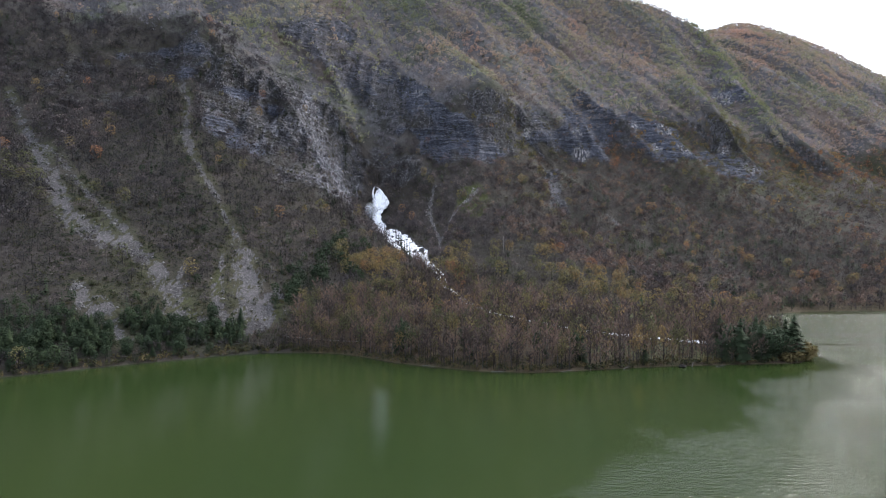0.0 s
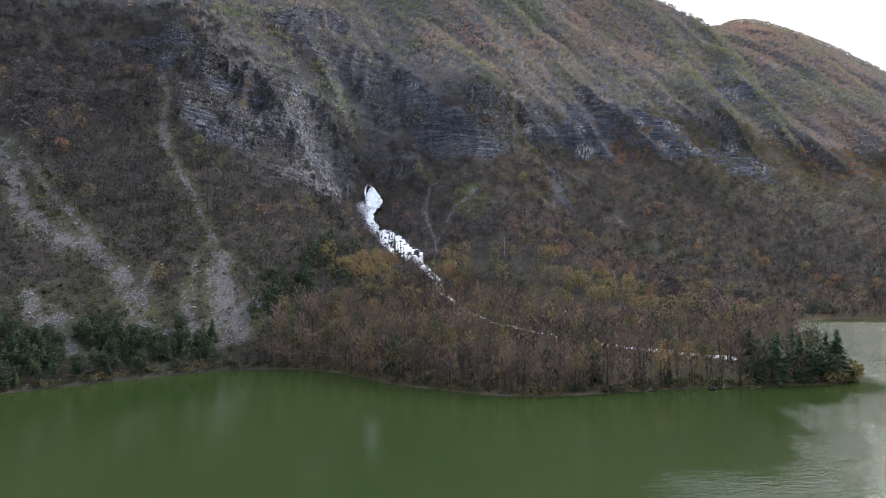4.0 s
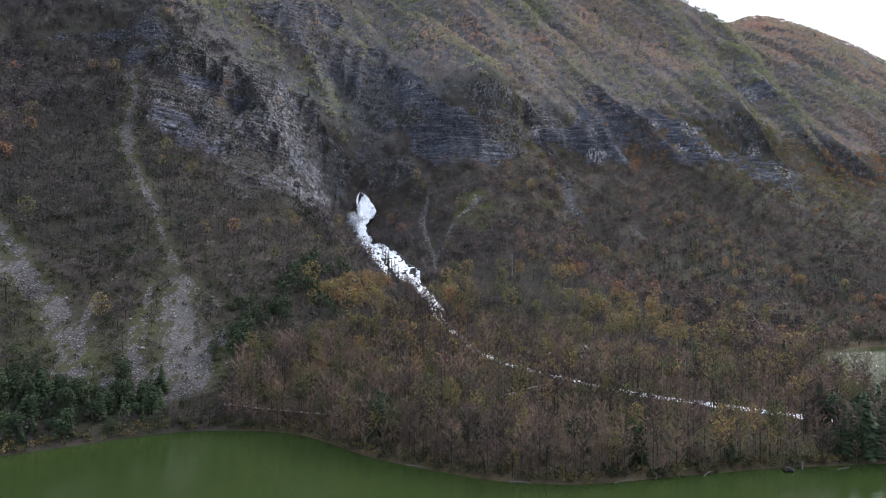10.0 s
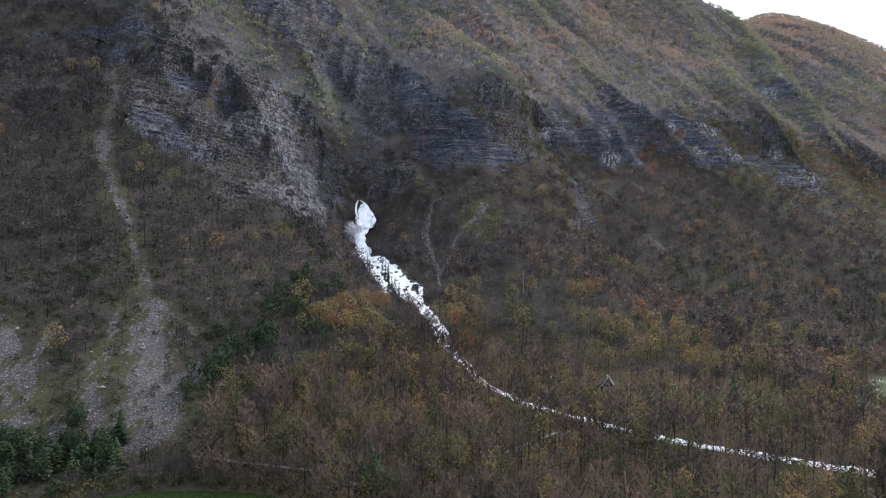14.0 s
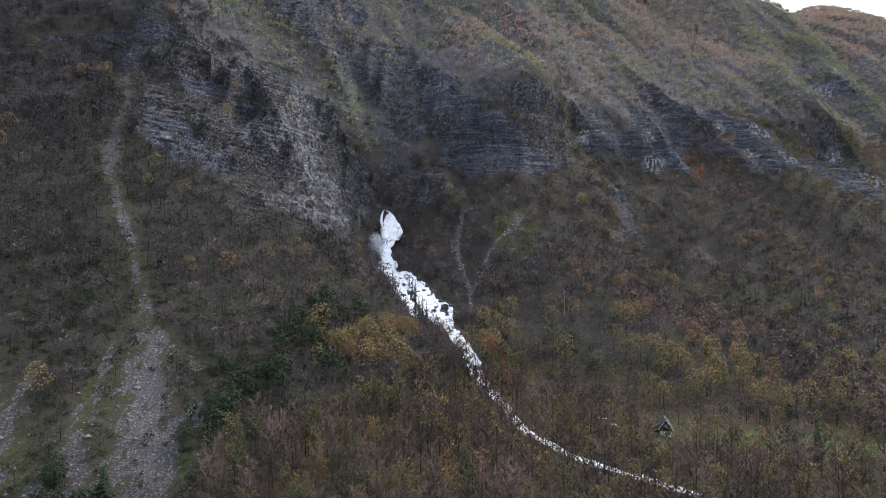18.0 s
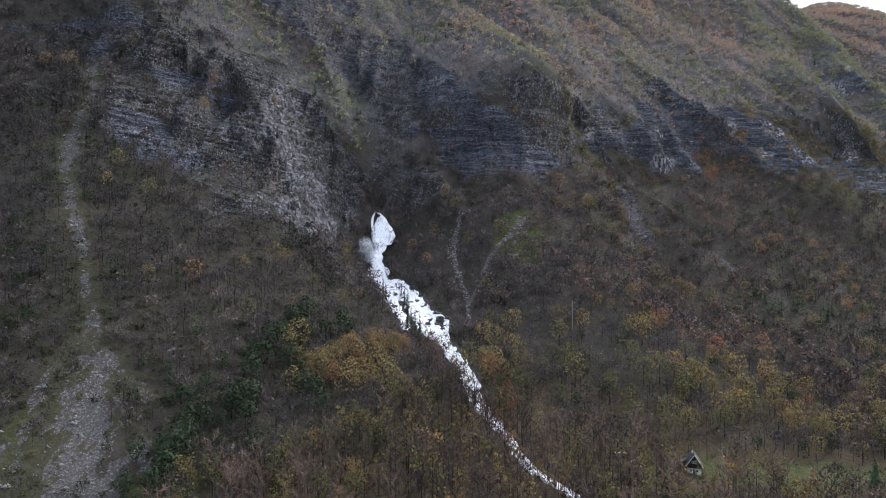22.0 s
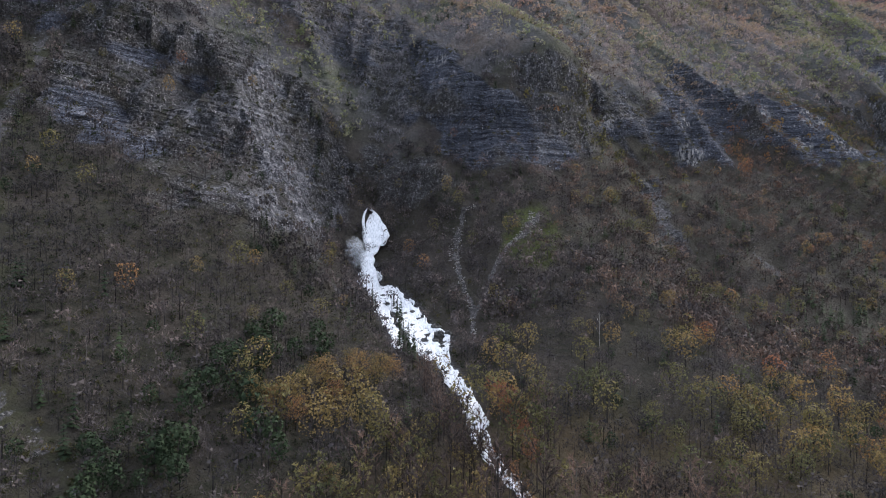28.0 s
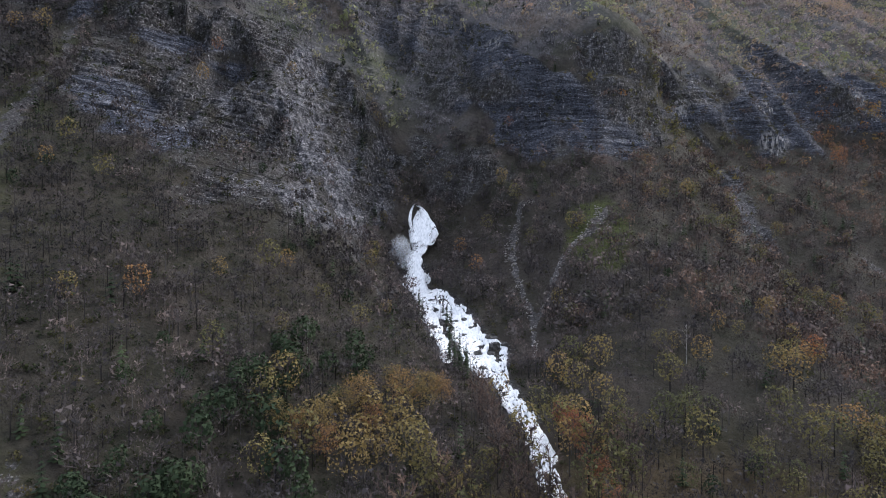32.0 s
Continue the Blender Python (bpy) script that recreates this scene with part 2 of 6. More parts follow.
def lake_material():
    m, n, l, b = material("lake_water", 0.03, 0.5)
    b.inputs["IOR"].default_value = 1.33
    drift = noise_node(n, l, 0.012, 5, (1, 0.45, 1))
    l.new(ramp_node(n, l, drift, (0.3, (0.0195, 0.034, 0.0096)), (0.7, (0.0285, 0.0435, 0.0128))), b.inputs["Base Color"])
    swell = noise_node(n, l, 0.36, 3, (0.6, 1.9, 1), (0, 0, 0.45))
    chop = noise_node(n, l, 1.05, 4, (0.7, 1.8, 1), (0, 0, 0.32))
    where = n.new("ShaderNodeTexCoord")
    split = n.new("ShaderNodeSeparateXYZ")
    l.new(where.outputs["Object"], split.inputs[0])
    # wind ruffles the open water before the headland and past it; the cove along the delta lies calm
    def over(value, lo, hi):
        r = n.new("ShaderNodeMapRange")
        r.interpolation_type = "SMOOTHSTEP"
        r.inputs["From Min"].default_value, r.inputs["From Max"].default_value = lo, hi
        l.new(value, r.inputs["Value"])
        return r.outputs[0]

    def sum_of(how, a, b, c=0.0):
        k = n.new("ShaderNodeMath")
        k.operation = how
        for value, socket in zip((a, b, c), k.inputs):
            if isinstance(value, float):
                socket.default_value = value
            else:
                l.new(value, socket)
        return k.outputs[0]

    gust = noise_node(n, l, 0.03, 4, (1, 0.6, 1))
    slant = sum_of("MULTIPLY_ADD", split.outputs["Y"], -0.9, split.outputs["X"])
    near_wind = over(sum_of("MULTIPLY_ADD", gust, 110.0, slant), -46, 70)
    far_wind = sum_of("MULTIPLY", over(sum_of("MULTIPLY_ADD", gust, 16.0, split.outputs["X"]), 174, 190), over(split.outputs["Y"], 250, 268))
    streaks = over(noise_node(n, l, 1.0, 4, (0.004, 0.05, 1), (0, 0, 0.12)), 0.36, 0.5)
    far_wind = sum_of("MULTIPLY", far_wind, streaks)
    wind = sum_of("MULTIPLY_ADD", sum_of("MAXIMUM", near_wind, far_wind), 1.0, 0.04)
    l.new(sum_of("MULTIPLY_ADD", far_wind, 0.24, 0.03), b.inputs["Roughness"])
    one = bump_node(n, l, swell, 0.3, 1.2, b)
    two = bump_node(n, l, chop, 0.4, 1.1, b, one)
    l.new(wind, one.inputs["Strength"]), l.new(wind, two.inputs["Strength"])
    return m


def foam_material():
    m, n, l, b = material("white_water", 0.55, 0.4)
    streak = noise_node(n, l, 1.0, 9, (1.6, 0.5, 0.5), rough=0.72)
    l.new(ramp_node(n, l, streak, (0.33, (0.42, 0.45, 0.47)), (0.45, (0.70, 0.72, 0.74)), (0.60, (0.88, 0.89, 0.90))), b.inputs["Base Color"])
    b.inputs["Subsurface Weight"].default_value = 0.0
    bump_node(n, l, streak, 0.35, 0.25, b)
    return m


def mist_material():
    m, n, l, b = material("fall_mist", 1.0, 0.0)
    b.inputs["Base Color"].default_value = (0.92, 0.94, 0.96, 1)
    glow, thin, soft, clear = n.new("ShaderNodeBsdfTranslucent"), n.new("ShaderNodeBsdfTransparent"), n.new("ShaderNodeMixShader"), n.new("ShaderNodeMixShader")
    glow.inputs["Color"].default_value = (0.92, 0.94, 0.96, 1)
    soft.inputs["Fac"].default_value, clear.inputs["Fac"].default_value = 0.5, 0.22
    l.new(b.outputs[0], soft.inputs[1]), l.new(glow.outputs[0], soft.inputs[2])
    l.new(thin.outputs[0], clear.inputs[1]), l.new(soft.outputs[0], clear.inputs[2])
    l.new(clear.outputs[0], n["Material Output"].inputs["Surface"])
    return m


GROUND = mountain_material()
LAKE = lake_material()
FOAM = foam_material()
MIST = mist_material()
BARK = toned("bark", ((0.0, (0.024, 0.021, 0.020)), (0.6, (0.048, 0.043, 0.042)), (1.0, (0.105, 0.096, 0.093))))
TWIG = toned("bare_twigs", ((0.0, (0.042, 0.038, 0.039)), (0.35, (0.070, 0.061, 0.061)), (0.7, (0.105, 0.088, 0.085)), (1.0, (0.155, 0.121, 0.112))))
WARM_TWIG = toned("warm_twigs", ((0.0, (0.053, 0.043, 0.039)), (0.5, (0.114, 0.084, 0.073)), (1.0, (0.208, 0.139, 0.106))))
# upper-slope twigs and leaves: both paled, the twigs bluer, as painted distance haze
HAZED_TWIG = toned("hazed_twigs", ((0.0, (0.165, 0.160, 0.172)), (0.5, (0.262, 0.234, 0.235)), (1.0, (0.40, 0.318, 0.29))))
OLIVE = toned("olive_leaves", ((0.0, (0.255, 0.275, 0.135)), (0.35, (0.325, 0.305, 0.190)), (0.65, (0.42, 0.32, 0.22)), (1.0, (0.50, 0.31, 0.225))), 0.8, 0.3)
LEAF = toned("autumn_leaves", ((0.0, (0.105, 0.108, 0.052)), (0.35, (0.20, 0.17, 0.070)), (0.62, (0.31, 0.205, 0.086)), (0.82, (0.33, 0.155, 0.078)), (1.0, (0.30, 0.116, 0.066))), 0.8, 0.3)
NEEDLE = toned("conifer_needles", ((0.0, (0.024, 0.038, 0.019)), (1.0, (0.050, 0.070, 0.033))), 0.8)
SHRUB = toned("shrub_leaves", ((0.0, (0.030, 0.040, 0.019)), (0.5, (0.066, 0.066, 0.029)), (1.0, (0.150, 0.120, 0.054))), 0.85, 0.2)
PALE_STONE = speckled("pale_broken_stone", (0.14, 0.13, 0.122), (0.44, 0.41, 0.385), 1.9)
STONE = speckled("scree_stone", (0.07, 0.068, 0.067), (0.25, 0.24, 0.232), 1.7)
WET_ROCK = speckled("wet_rock", (0.018, 0.018, 0.018), (0.075, 0.072, 0.068), 1.1, 0.35, 0.2, spec=0.5)
GRAVEL = speckled("path_gravel", (0.09, 0.083, 0.075), (0.22, 0.205, 0.19), 3.0)
DEADWOOD = speckled("bleached_wood", (0.05, 0.044, 0.038), (0.15, 0.135, 0.118), 2.0, stretch=(1, 1, 6))
MUD = speckled("shore_mud", (0.035, 0.029, 0.022), (0.10, 0.08, 0.065), 1.2)
RENDER_WHITE = speckled("white_render", (0.62, 0.61, 0.59), (0.78, 0.77, 0.75), 2.5, relief_m=0.01)
DARK_BOARD = speckled("dark_stained_boards", (0.012, 0.010, 0.009), (0.035, 0.029, 0.025), 4.0, relief_m=0.02, stretch=(4, 4, 0.5))
ROOFING = speckled("grey_roofing", (0.05, 0.05, 0.055), (0.105, 0.105, 0.112), 3.0, relief_m=0.02)
PAINT = speckled("white_paint", (0.7, 0.7, 0.69), (0.82, 0.82, 0.81), 5.0, 0.5, 0.004)
GLASS, _n, _l, _b = material("window_glass", 0.05, 0.5)
_b.inputs["Base Color"].default_value = (0.02, 0.022, 0.025, 1)


# ---- relief of the valley: lines that run along the mountain, given by x ----
def smooth_noise(x, y, seed=0):
    """Smooth value noise in the plane, about -1 to 1, for whole arrays."""
    table = np.random.RandomState(seed + 11).rand(256, 256) * 2 - 1
    xi, yi = np.floor(x).astype(int), np.floor(y).astype(int)
    fx, fy = x - xi, y - yi
    fx, fy = fx * fx * fx * (fx * (fx * 6 - 15) + 10), fy * fy * fy * (fy * (fy * 6 - 15) + 10)
    a, b = table[xi & 255, yi & 255], table[(xi + 1) & 255, yi & 255]
    c, d = table[xi & 255, (yi + 1) & 255], table[(xi + 1) & 255, (yi + 1) & 255]
    return (a * (1 - fx) + b * fx) * (1 - fy) + (c * (1 - fx) + d * fx) * fy


def fractal(x, y, octaves=4, seed=0):
    total, size = 0.0, 0.0
    for k in range(octaves):
        total = total + smooth_noise(x * 2 ** k + 17.3 * k, y * 2 ** k - 9.1 * k, seed + k) * 0.5 ** k
        size += 0.5 ** k
    return total / size


def line_of(*stations):
    """A line over the mountain: (x, y, z) stations, read back as y and z at any x."""
    return np.array(stations, float).T


SHORE = line_of((-700, 130, 0), (-300, 190, 0), (-173, 247, 0), (-135, 277, 0), (-93, 304, 0), (-80, 308, 0), (-47, 300, 0), (-20, 270, 0), (15, 250, 0), (38, 246, 0), (98, 257, 0),
                (140, 260, 0), (166, 262, 0), (171, 300, 0), (180, 385, 0), (194, 430, 0), (278, 486, 0), (600, 470, 0), (1500, 440, 0))
TOE = line_of((-700, 137, 3), (-300, 197, 3), (-173, 254, 3), (-135, 284, 4), (-93, 310, 5), (-65, 320, 8), (-40, 340, 13), (0, 400, 22), (30, 415, 19), (75, 405, 9), (157, 436, 5), (194, 446, 4),
              (278, 492, 3), (600, 476, 3), (1500, 447, 3))
SLOPE = line_of((-700, 420, 130), (-224, 440, 118), (-160, 400, 82), (-102, 400, 60), (-60, 430, 45), (-45, 500, 58), (-30, 485, 50), (-12, 485, 44), (12, 494, 60), (40, 520, 74), (80, 540, 80), (116, 565, 64),
                (160, 560, 58), (270, 620, 75), (430, 640, 70), (700, 640, 68), (1500, 600, 60))
CLIFF_BASE = line_of((-700, 520, 205), (-224, 540, 193), (-169, 497, 142), (-110, 520, 114), (-78, 560, 97), (-62, 561, 66), (-42, 561, 66), (-22, 572, 101), (20, 572, 108), (50, 603, 128),
                     (85, 645, 148), (116, 655, 120), (187, 694, 143), (270, 724, 168), (430, 776, 134), (700, 800, 128), (1500, 790, 110))
CLIFF_TOP = line_of((-700, 650, 330), (-224, 600, 262), (-180, 612, 240), (-108, 605, 180), (-61, 620, 165), (-45, 632, 178), (-22, 637, 207), (48, 634, 200), (90, 672, 195), (140, 700, 190), (187, 726, 198),
                    (270, 757, 213), (430, 815, 185), (700, 850, 175), (1500, 850, 150))
BROW = line_of((-700, 800, 440), (-224, 740, 325), (-150, 780, 332), (0, 800, 318), (137, 895, 350), (270, 905, 316), (430, 960, 300), (557, 1071, 386), (800, 1060, 290), (1500, 1050, 190))
CREST = line_of((-700, 1000, 610), (-150, 1050, 580), (0, 1050, 530), (200, 1000, 470), (340, 1000, 447), (407, 1000, 408), (470, 1180, 447), (565, 1237, 495), (632, 1237, 492), (733, 1237, 464),
                (789, 1237, 419), (876, 1237, 372), (1200, 1237, 270), (1500, 1237, 200))
COLUMNS = np.concatenate([np.arange(-700, -330, 7.0), np.arange(-330, -250, 2.4), np.arange(-250, 300, 1.75), np.arange(300, 330, 2.5), np.arange(330, 640, 4.0), np.arange(640, 1500, 10.0)])
ROWS_UP = 540
FINE = ((0, 0.35), (1, 0.6), (2, 0.7), (3, 1.0), (3.6, 2.4), (5.3, 2.4), (5.8, 0.8), (7, 0.6), (8, 0.3))  # rows by belt: closest over the cliffs


def relief(xs):
    """Points of the mountain side, column by column from the lake bed over the crest, evenly spaced along the slope."""
    bed = np.stack([np.interp(xs, SHORE[0], SHORE[1]) - 30, np.full_like(xs, -7.0)])
    stations = [bed] + [np.stack([np.interp(xs, l[0], l[1]), np.interp(xs, l[0], l[2])]) for l in (SHORE, TOE, SLOPE, CLIFF_BASE, CLIFF_TOP, BROW, CREST)]
    back = stations[-1] + np.array([[120.0], [-80.0]])
    pts = np.stack(stations + [back])  # lines, (y, z), columns
    zone = np.arange(len(pts), dtype=float)
    out_y, out_z, out_zone = [], [], []
    for k in range(len(xs)):
        y, z = pts[:, 0, k], pts[:, 1, k]
        run = np.concatenate([[0], np.cumsum(np.hypot(np.diff(y), np.diff(z)))])
        fine = np.linspace(0, run[-1], 1600)
        count = np.cumsum(np.interp(np.interp(fine, run, zone), *np.array(FINE).T))
        s = np.interp(np.linspace(count[0], count[-1], ROWS_UP), count, fine)
        out_y.append(np.interp(s, run, y)), out_z.append(np.interp(s, run, z)), out_zone.append(np.interp(s, run, zone))
    return np.array(out_y), np.array(out_z), np.array(out_zone)


def blurred(a, n, axis):
    pad = [(n, n) if k == axis else (0, 0) for k in range(2)]
    b = np.cumsum(np.pad(a, pad, mode="edge"), axis=axis)
    b = np.insert(b, 0, 0, axis=axis)
    w = 2 * n + 1
    return (b[w:] - b[:-w]) / w if axis == 0 else (b[:, w:] - b[:, :-w]) / w


def step(a, lo, hi):
    t = np.clip((a - lo) / (hi - lo), 0, 1)
    return t * t * (3 - 2 * t)


def bump(a, middle, width):
    return np.exp(-((a - middle) / width) ** 2)


def near_line(px, py, *stations):
    """How far each place lies from a broken line of (x, y, half width) stations, in half widths."""
    best = np.full(px.shape, 1e9)
    for (x0, y0, w0), (x1, y1, w1) in zip(stations, stations[1:]):
        dx, dy = x1 - x0, y1 - y0
        t = np.clip(((px - x0) * dx + (py - y0) * dy) / (dx * dx + dy * dy), 0, 1)
        best = np.minimum(best, np.hypot(px - x0 - t * dx, py - y0 - t * dy) / (w0 + (w1 - w0) * t))
    return best


# falling and running water in plan, as (x, y, half width)
CASCADE = ((-55, 558, 6), (-54.4, 544, 5.0), (-43.2, 522.8, 5.9), (-32.4, 504.4, 6.2), (-24.7, 489.7, 5.8), (-19.5, 477, 4.4), (-14.6, 467.7, 3.2), (-10.4, 456.8, 3.2), (-7.5, 448, 3.6), (-3.5, 440, 3.8), (-0.8, 430, 3.8), (0.5, 420, 3.4), (2.6, 410.5, 3.0))
CASCADE_WEST = ((-52.5, 538, 2.6), (-43.4, 508.3, 3.3), (-37.0, 491.3, 3.6), (-32.1, 476.4, 3.2), (-28.5, 464.9, 2.0))
CASCADE_EAST = ((-21, 489, 1.2), (-13.4, 485.1, 1.4), (-10.6, 482.3, 1.8), (-11.9, 472.0, 1.7), (-10.5, 461.0, 1.9))
CASCADE_MIDDLE = ((-32.1, 501.5, 1.8), (-26.8, 483.0, 2.6), (-20.9, 468.5, 2.8), (-16.5, 462, 2.0))
STREAM = ((2.6, 410.5, 2.8), (6, 402, 2.6), (12, 391, 2.2), (15, 376, 2.0), (19, 366, 2.0), (33, 350, 2.0), (69, 333, 2.3), (93, 321, 2.7), (107, 315, 2.8), (131, 304, 3), (152, 297, 3.4), (164, 296, 4))


def water_away(px, py):
    return np.minimum.reduce([near_line(px, py, *line) for line in (STREAM, CASCADE, CASCADE_WEST, CASCADE_EAST, CASCADE_MIDDLE)])


# the long ribs that come down from the crest, as (x, y, half width)
RIB_A = ((-33, 826, 22), (-2, 775, 20), (22, 690, 20), (46, 640, 18), (75, 640, 15))
SPUR_LINE = ((-217, 673, 26), (-169, 647, 24), (-129, 640, 20), (-93, 623, 14), (-79, 606, 10))
RIB_B = ((300, 962, 24), (345, 930, 24), (322, 800, 20), (340, 765, 16), (360, 745, 12))
RIB_C = ((421, 991, 24), (432, 970, 24), (420, 865, 20), (430, 825, 18))


GY, GZ, ZONE = relief(COLUMNS)
GX = np.repeat(COLUMNS[:, None], ROWS_UP, 1)
for n in (6, 5):
    GY, GZ = blurred(blurred(GY, n, 1), n, 0), blurred(blurred(GZ, n, 1), n, 0)
RIB = GX + 0.75 * GZ  # ribs and gullies come down the slope towards +x
up = step(ZONE, 2.3, 4.5)
ribs = 1 - np.abs(fractal(RIB / 62 + 3.1, GY / 260, 3, 5)) * 2.4
GZ = GZ + up * (4 + 9 * ribs) * (1 - 0.75 * bump(GX, -60, 45)) * (1 - 0.85 * step(ZONE, 6.0, 6.9))
GZ = GZ + step(ZONE, 5.0, 5.8) * (1 - step(ZONE, 6.2, 7.0)) * (9 + (1 - np.abs(fractal(RIB / 105 + 8.2, GY / 500, 2, 9)) * 2.8) * 15 + (1 - np.abs(fractal(RIB / 34 + 1.7, GY / 160, 3, 13)) * 2.6) * 9)
for line, high in ((RIB_A, 8), (RIB_B, 20), (RIB_C, 20)):
    GZ = GZ + high * np.exp(-near_line(GX, GY, *line) ** 2) * step(ZONE, 3.8, 4.6)
GZ = GZ + fractal(GX / 45, GY / 45, 4, 2) * (0.5 + 4.0 * step(ZONE, 2.0, 3.5)) * step(ZONE, 1.0, 1.6)
GZ = GZ + 1.1 * step(GY - np.interp(GX, SHORE[0], SHORE[1]), -2, 5) * (1 - step(ZONE, 1.6, 2.0))
buttress = 1 - np.abs(fractal((GX + 0.55 * GZ) / 44 + 2.3, GZ / 150, 2, 47)) * 2.6
GY = GY - (buttress - 0.35) * 10 * step(ZONE, 3.7, 4.1) * (1 - step(ZONE, 5.0, 5.6)) * (1 - 0.9 * bump(GX, -56, 22))
def within(px, pz, corners):
    """How deep each place lies inside an outline in x and z, in metres; below 0 outside."""
    c = np.array(corners, float)
    away, inner = np.full(px.shape, 1e9), np.zeros(px.shape, bool)
    for (x0, z0), (x1, z1) in zip(c, np.roll(c, -1, 0)):
        dx, dz = x1 - x0, z1 - z0
        t = np.clip(((px - x0) * dx + (pz - z0) * dz) / (dx * dx + dz * dz), 0, 1)
        away = np.minimum(away, np.hypot(px - x0 - t * dx, pz - z0 - t * dz))
        cross = (z0 > pz) != (z1 > pz)
        inner ^= cross & (px < x0 + dx * (pz - z0) / (dz if dz else 1e-9))
    return np.where(inner, away, -away)


# the bare faces, as outlines in x and z: how bare, how dark and bedded
MASSIF = ((-214, 199), (-207, 228), (-203, 243), (-174, 217), (-146, 225), (-101, 196), (-80, 159), (-67, 124), (-69, 96), (-74, 80), (-89, 93), (-118, 98), (-153, 127), (-163, 127), (-186, 147), (-207, 175))
FACES = (
    (0.95, 0.0, MASSIF),
    (0.9, 0.75, ((-285, 222), (-262, 240), (-225, 250), (-205, 232), (-214, 199), (-225, 195), (-250, 214))),
    (0.8, 0.1, ((-335, 195), (-318, 222), (-296, 212), (-300, 185), (-318, 178))),
    (0.6, 0.1, ((-290, 172), (-240, 176), (-238, 162), (-290, 160))),
    (0.8, 0.55, ((-175, 296), (-104, 328), (-88, 272), (-52, 269), (-34, 214), (-64, 186), (-88, 203), (-108, 222), (-157, 259))),
    (0.9, 0.8, ((-88, 203), (-69, 232), (-41, 240), (-15, 212), (6, 186), (41, 183), (74, 184), (79, 145), (50, 128), (-14, 135), (-31, 159), (-62, 173))),
    (0.9, 0.75, ((74, 188), (107, 195), (127, 176), (170, 253), (189, 210), (200, 177), (180, 146), (147, 141), (119, 159), (93, 159))),
    (0.85, 0.85, ((194, 210), (226, 205), (284, 192), (278, 159), (344, 166), (390, 148), (362, 122), (326, 130), (272, 148), (232, 145), (204, 169))),
    (0.85, 0.8, ((372, 303), (410, 298), (440, 262), (408, 236), (379, 259))),
    (0.6, 0.1, ((-67, 146), (-14, 137), (-10, 117), (-29, 106), (-58, 106))),
    (0.8, 0.3, ((100, 130), (122, 131), (119, 88), (100, 84))),
)
PATCH = fractal(GX / 26 + 0.02 * GZ, GZ / 20, 5, 21)
EDGE = 11 * fractal(GX / 15, GZ / 11, 4, 23)
ROCK, BANDS = np.zeros(GX.shape), np.zeros(GX.shape)
for bare, dark, corners in FACES:
    here = step(within(GX, GZ, corners) + EDGE, -2.5, 4) * (ZONE > 2.6) * (ZONE < 6.8)
    ROCK = np.maximum(ROCK, bare * here * (0.5 + 0.3 * (dark > 0.4) + (0.5 - 0.3 * (dark > 0.4)) * step(PATCH, -0.42, -0.12)))
    BANDS = np.maximum(BANDS, dark * here * step(PATCH, -0.3, 0.0))
bed = GZ - 0.20 * GX * np.sign(GX + 40) + 11 * fractal(GX / 70, GZ / 70, 2, 41)
ledge = (bed / 7.5) % 1.0
ledge2 = (bed / 2.9 + 0.3) % 1.0
crack = 1 - np.abs(fractal(GX / 13, GZ / 70, 3, 51)) * 2.5
CLEFT = bump(GX, -56, 17) * step(GZ, 50, 60) * (1 - step(GZ, 108, 118))
GY = GY - (1 - 0.95 * np.exp(-(water_away(GX, GY) / 1.7) ** 4)) * (1 - np.minimum(1.6 * CLEFT, 1)) * (1 - 0.5 * step(GX, 0, 40)) * ROCK * (1.8 * fractal(GX / 4.2, GZ / 4.2, 2, 65) + 4.6 * (1 - ledge) * step(fractal(GX / 30, GZ / 22, 3, 45), -0.4, 0.25) + 2.2 * (1 - ledge2) + 6.0 * crack + 6.5 * fractal(GX / 22, GZ / 34, 2, 63) + 3.2 * fractal(GX / 9, GZ / 9, 3, 61))
GY = np.maximum.accumulate(GY + np.arange(ROWS_UP) * 1e-4, axis=1)


def ground_at(x, y, table=None):
    """The height of the ground (or any value laid on it) at places in plan."""
    table = GZ if table is None else table
    x, y = np.atleast_1d(np.asarray(x, float)), np.atleast_1d(np.asarray(y, float))
    k = np.clip(np.searchsorted(COLUMNS, x) - 1, 0, len(COLUMNS) - 2)
    f = np.clip((x - COLUMNS[k]) / (COLUMNS[k + 1] - COLUMNS[k]), 0, 1)
    out = np.empty(len(x))
    order = np.argsort(k, kind="stable")
    edges = np.flatnonzero(np.diff(k[order], prepend=-1))
    for a, b in zip(edges, np.append(edges[1:], len(order))):
        ids = order[a:b]
        c = k[ids[0]]
        out[ids] = np.interp(y[ids], GY[c], table[c]) * (1 - f[ids]) + np.interp(y[ids], GY[c + 1], table[c + 1]) * f[ids]
    return out


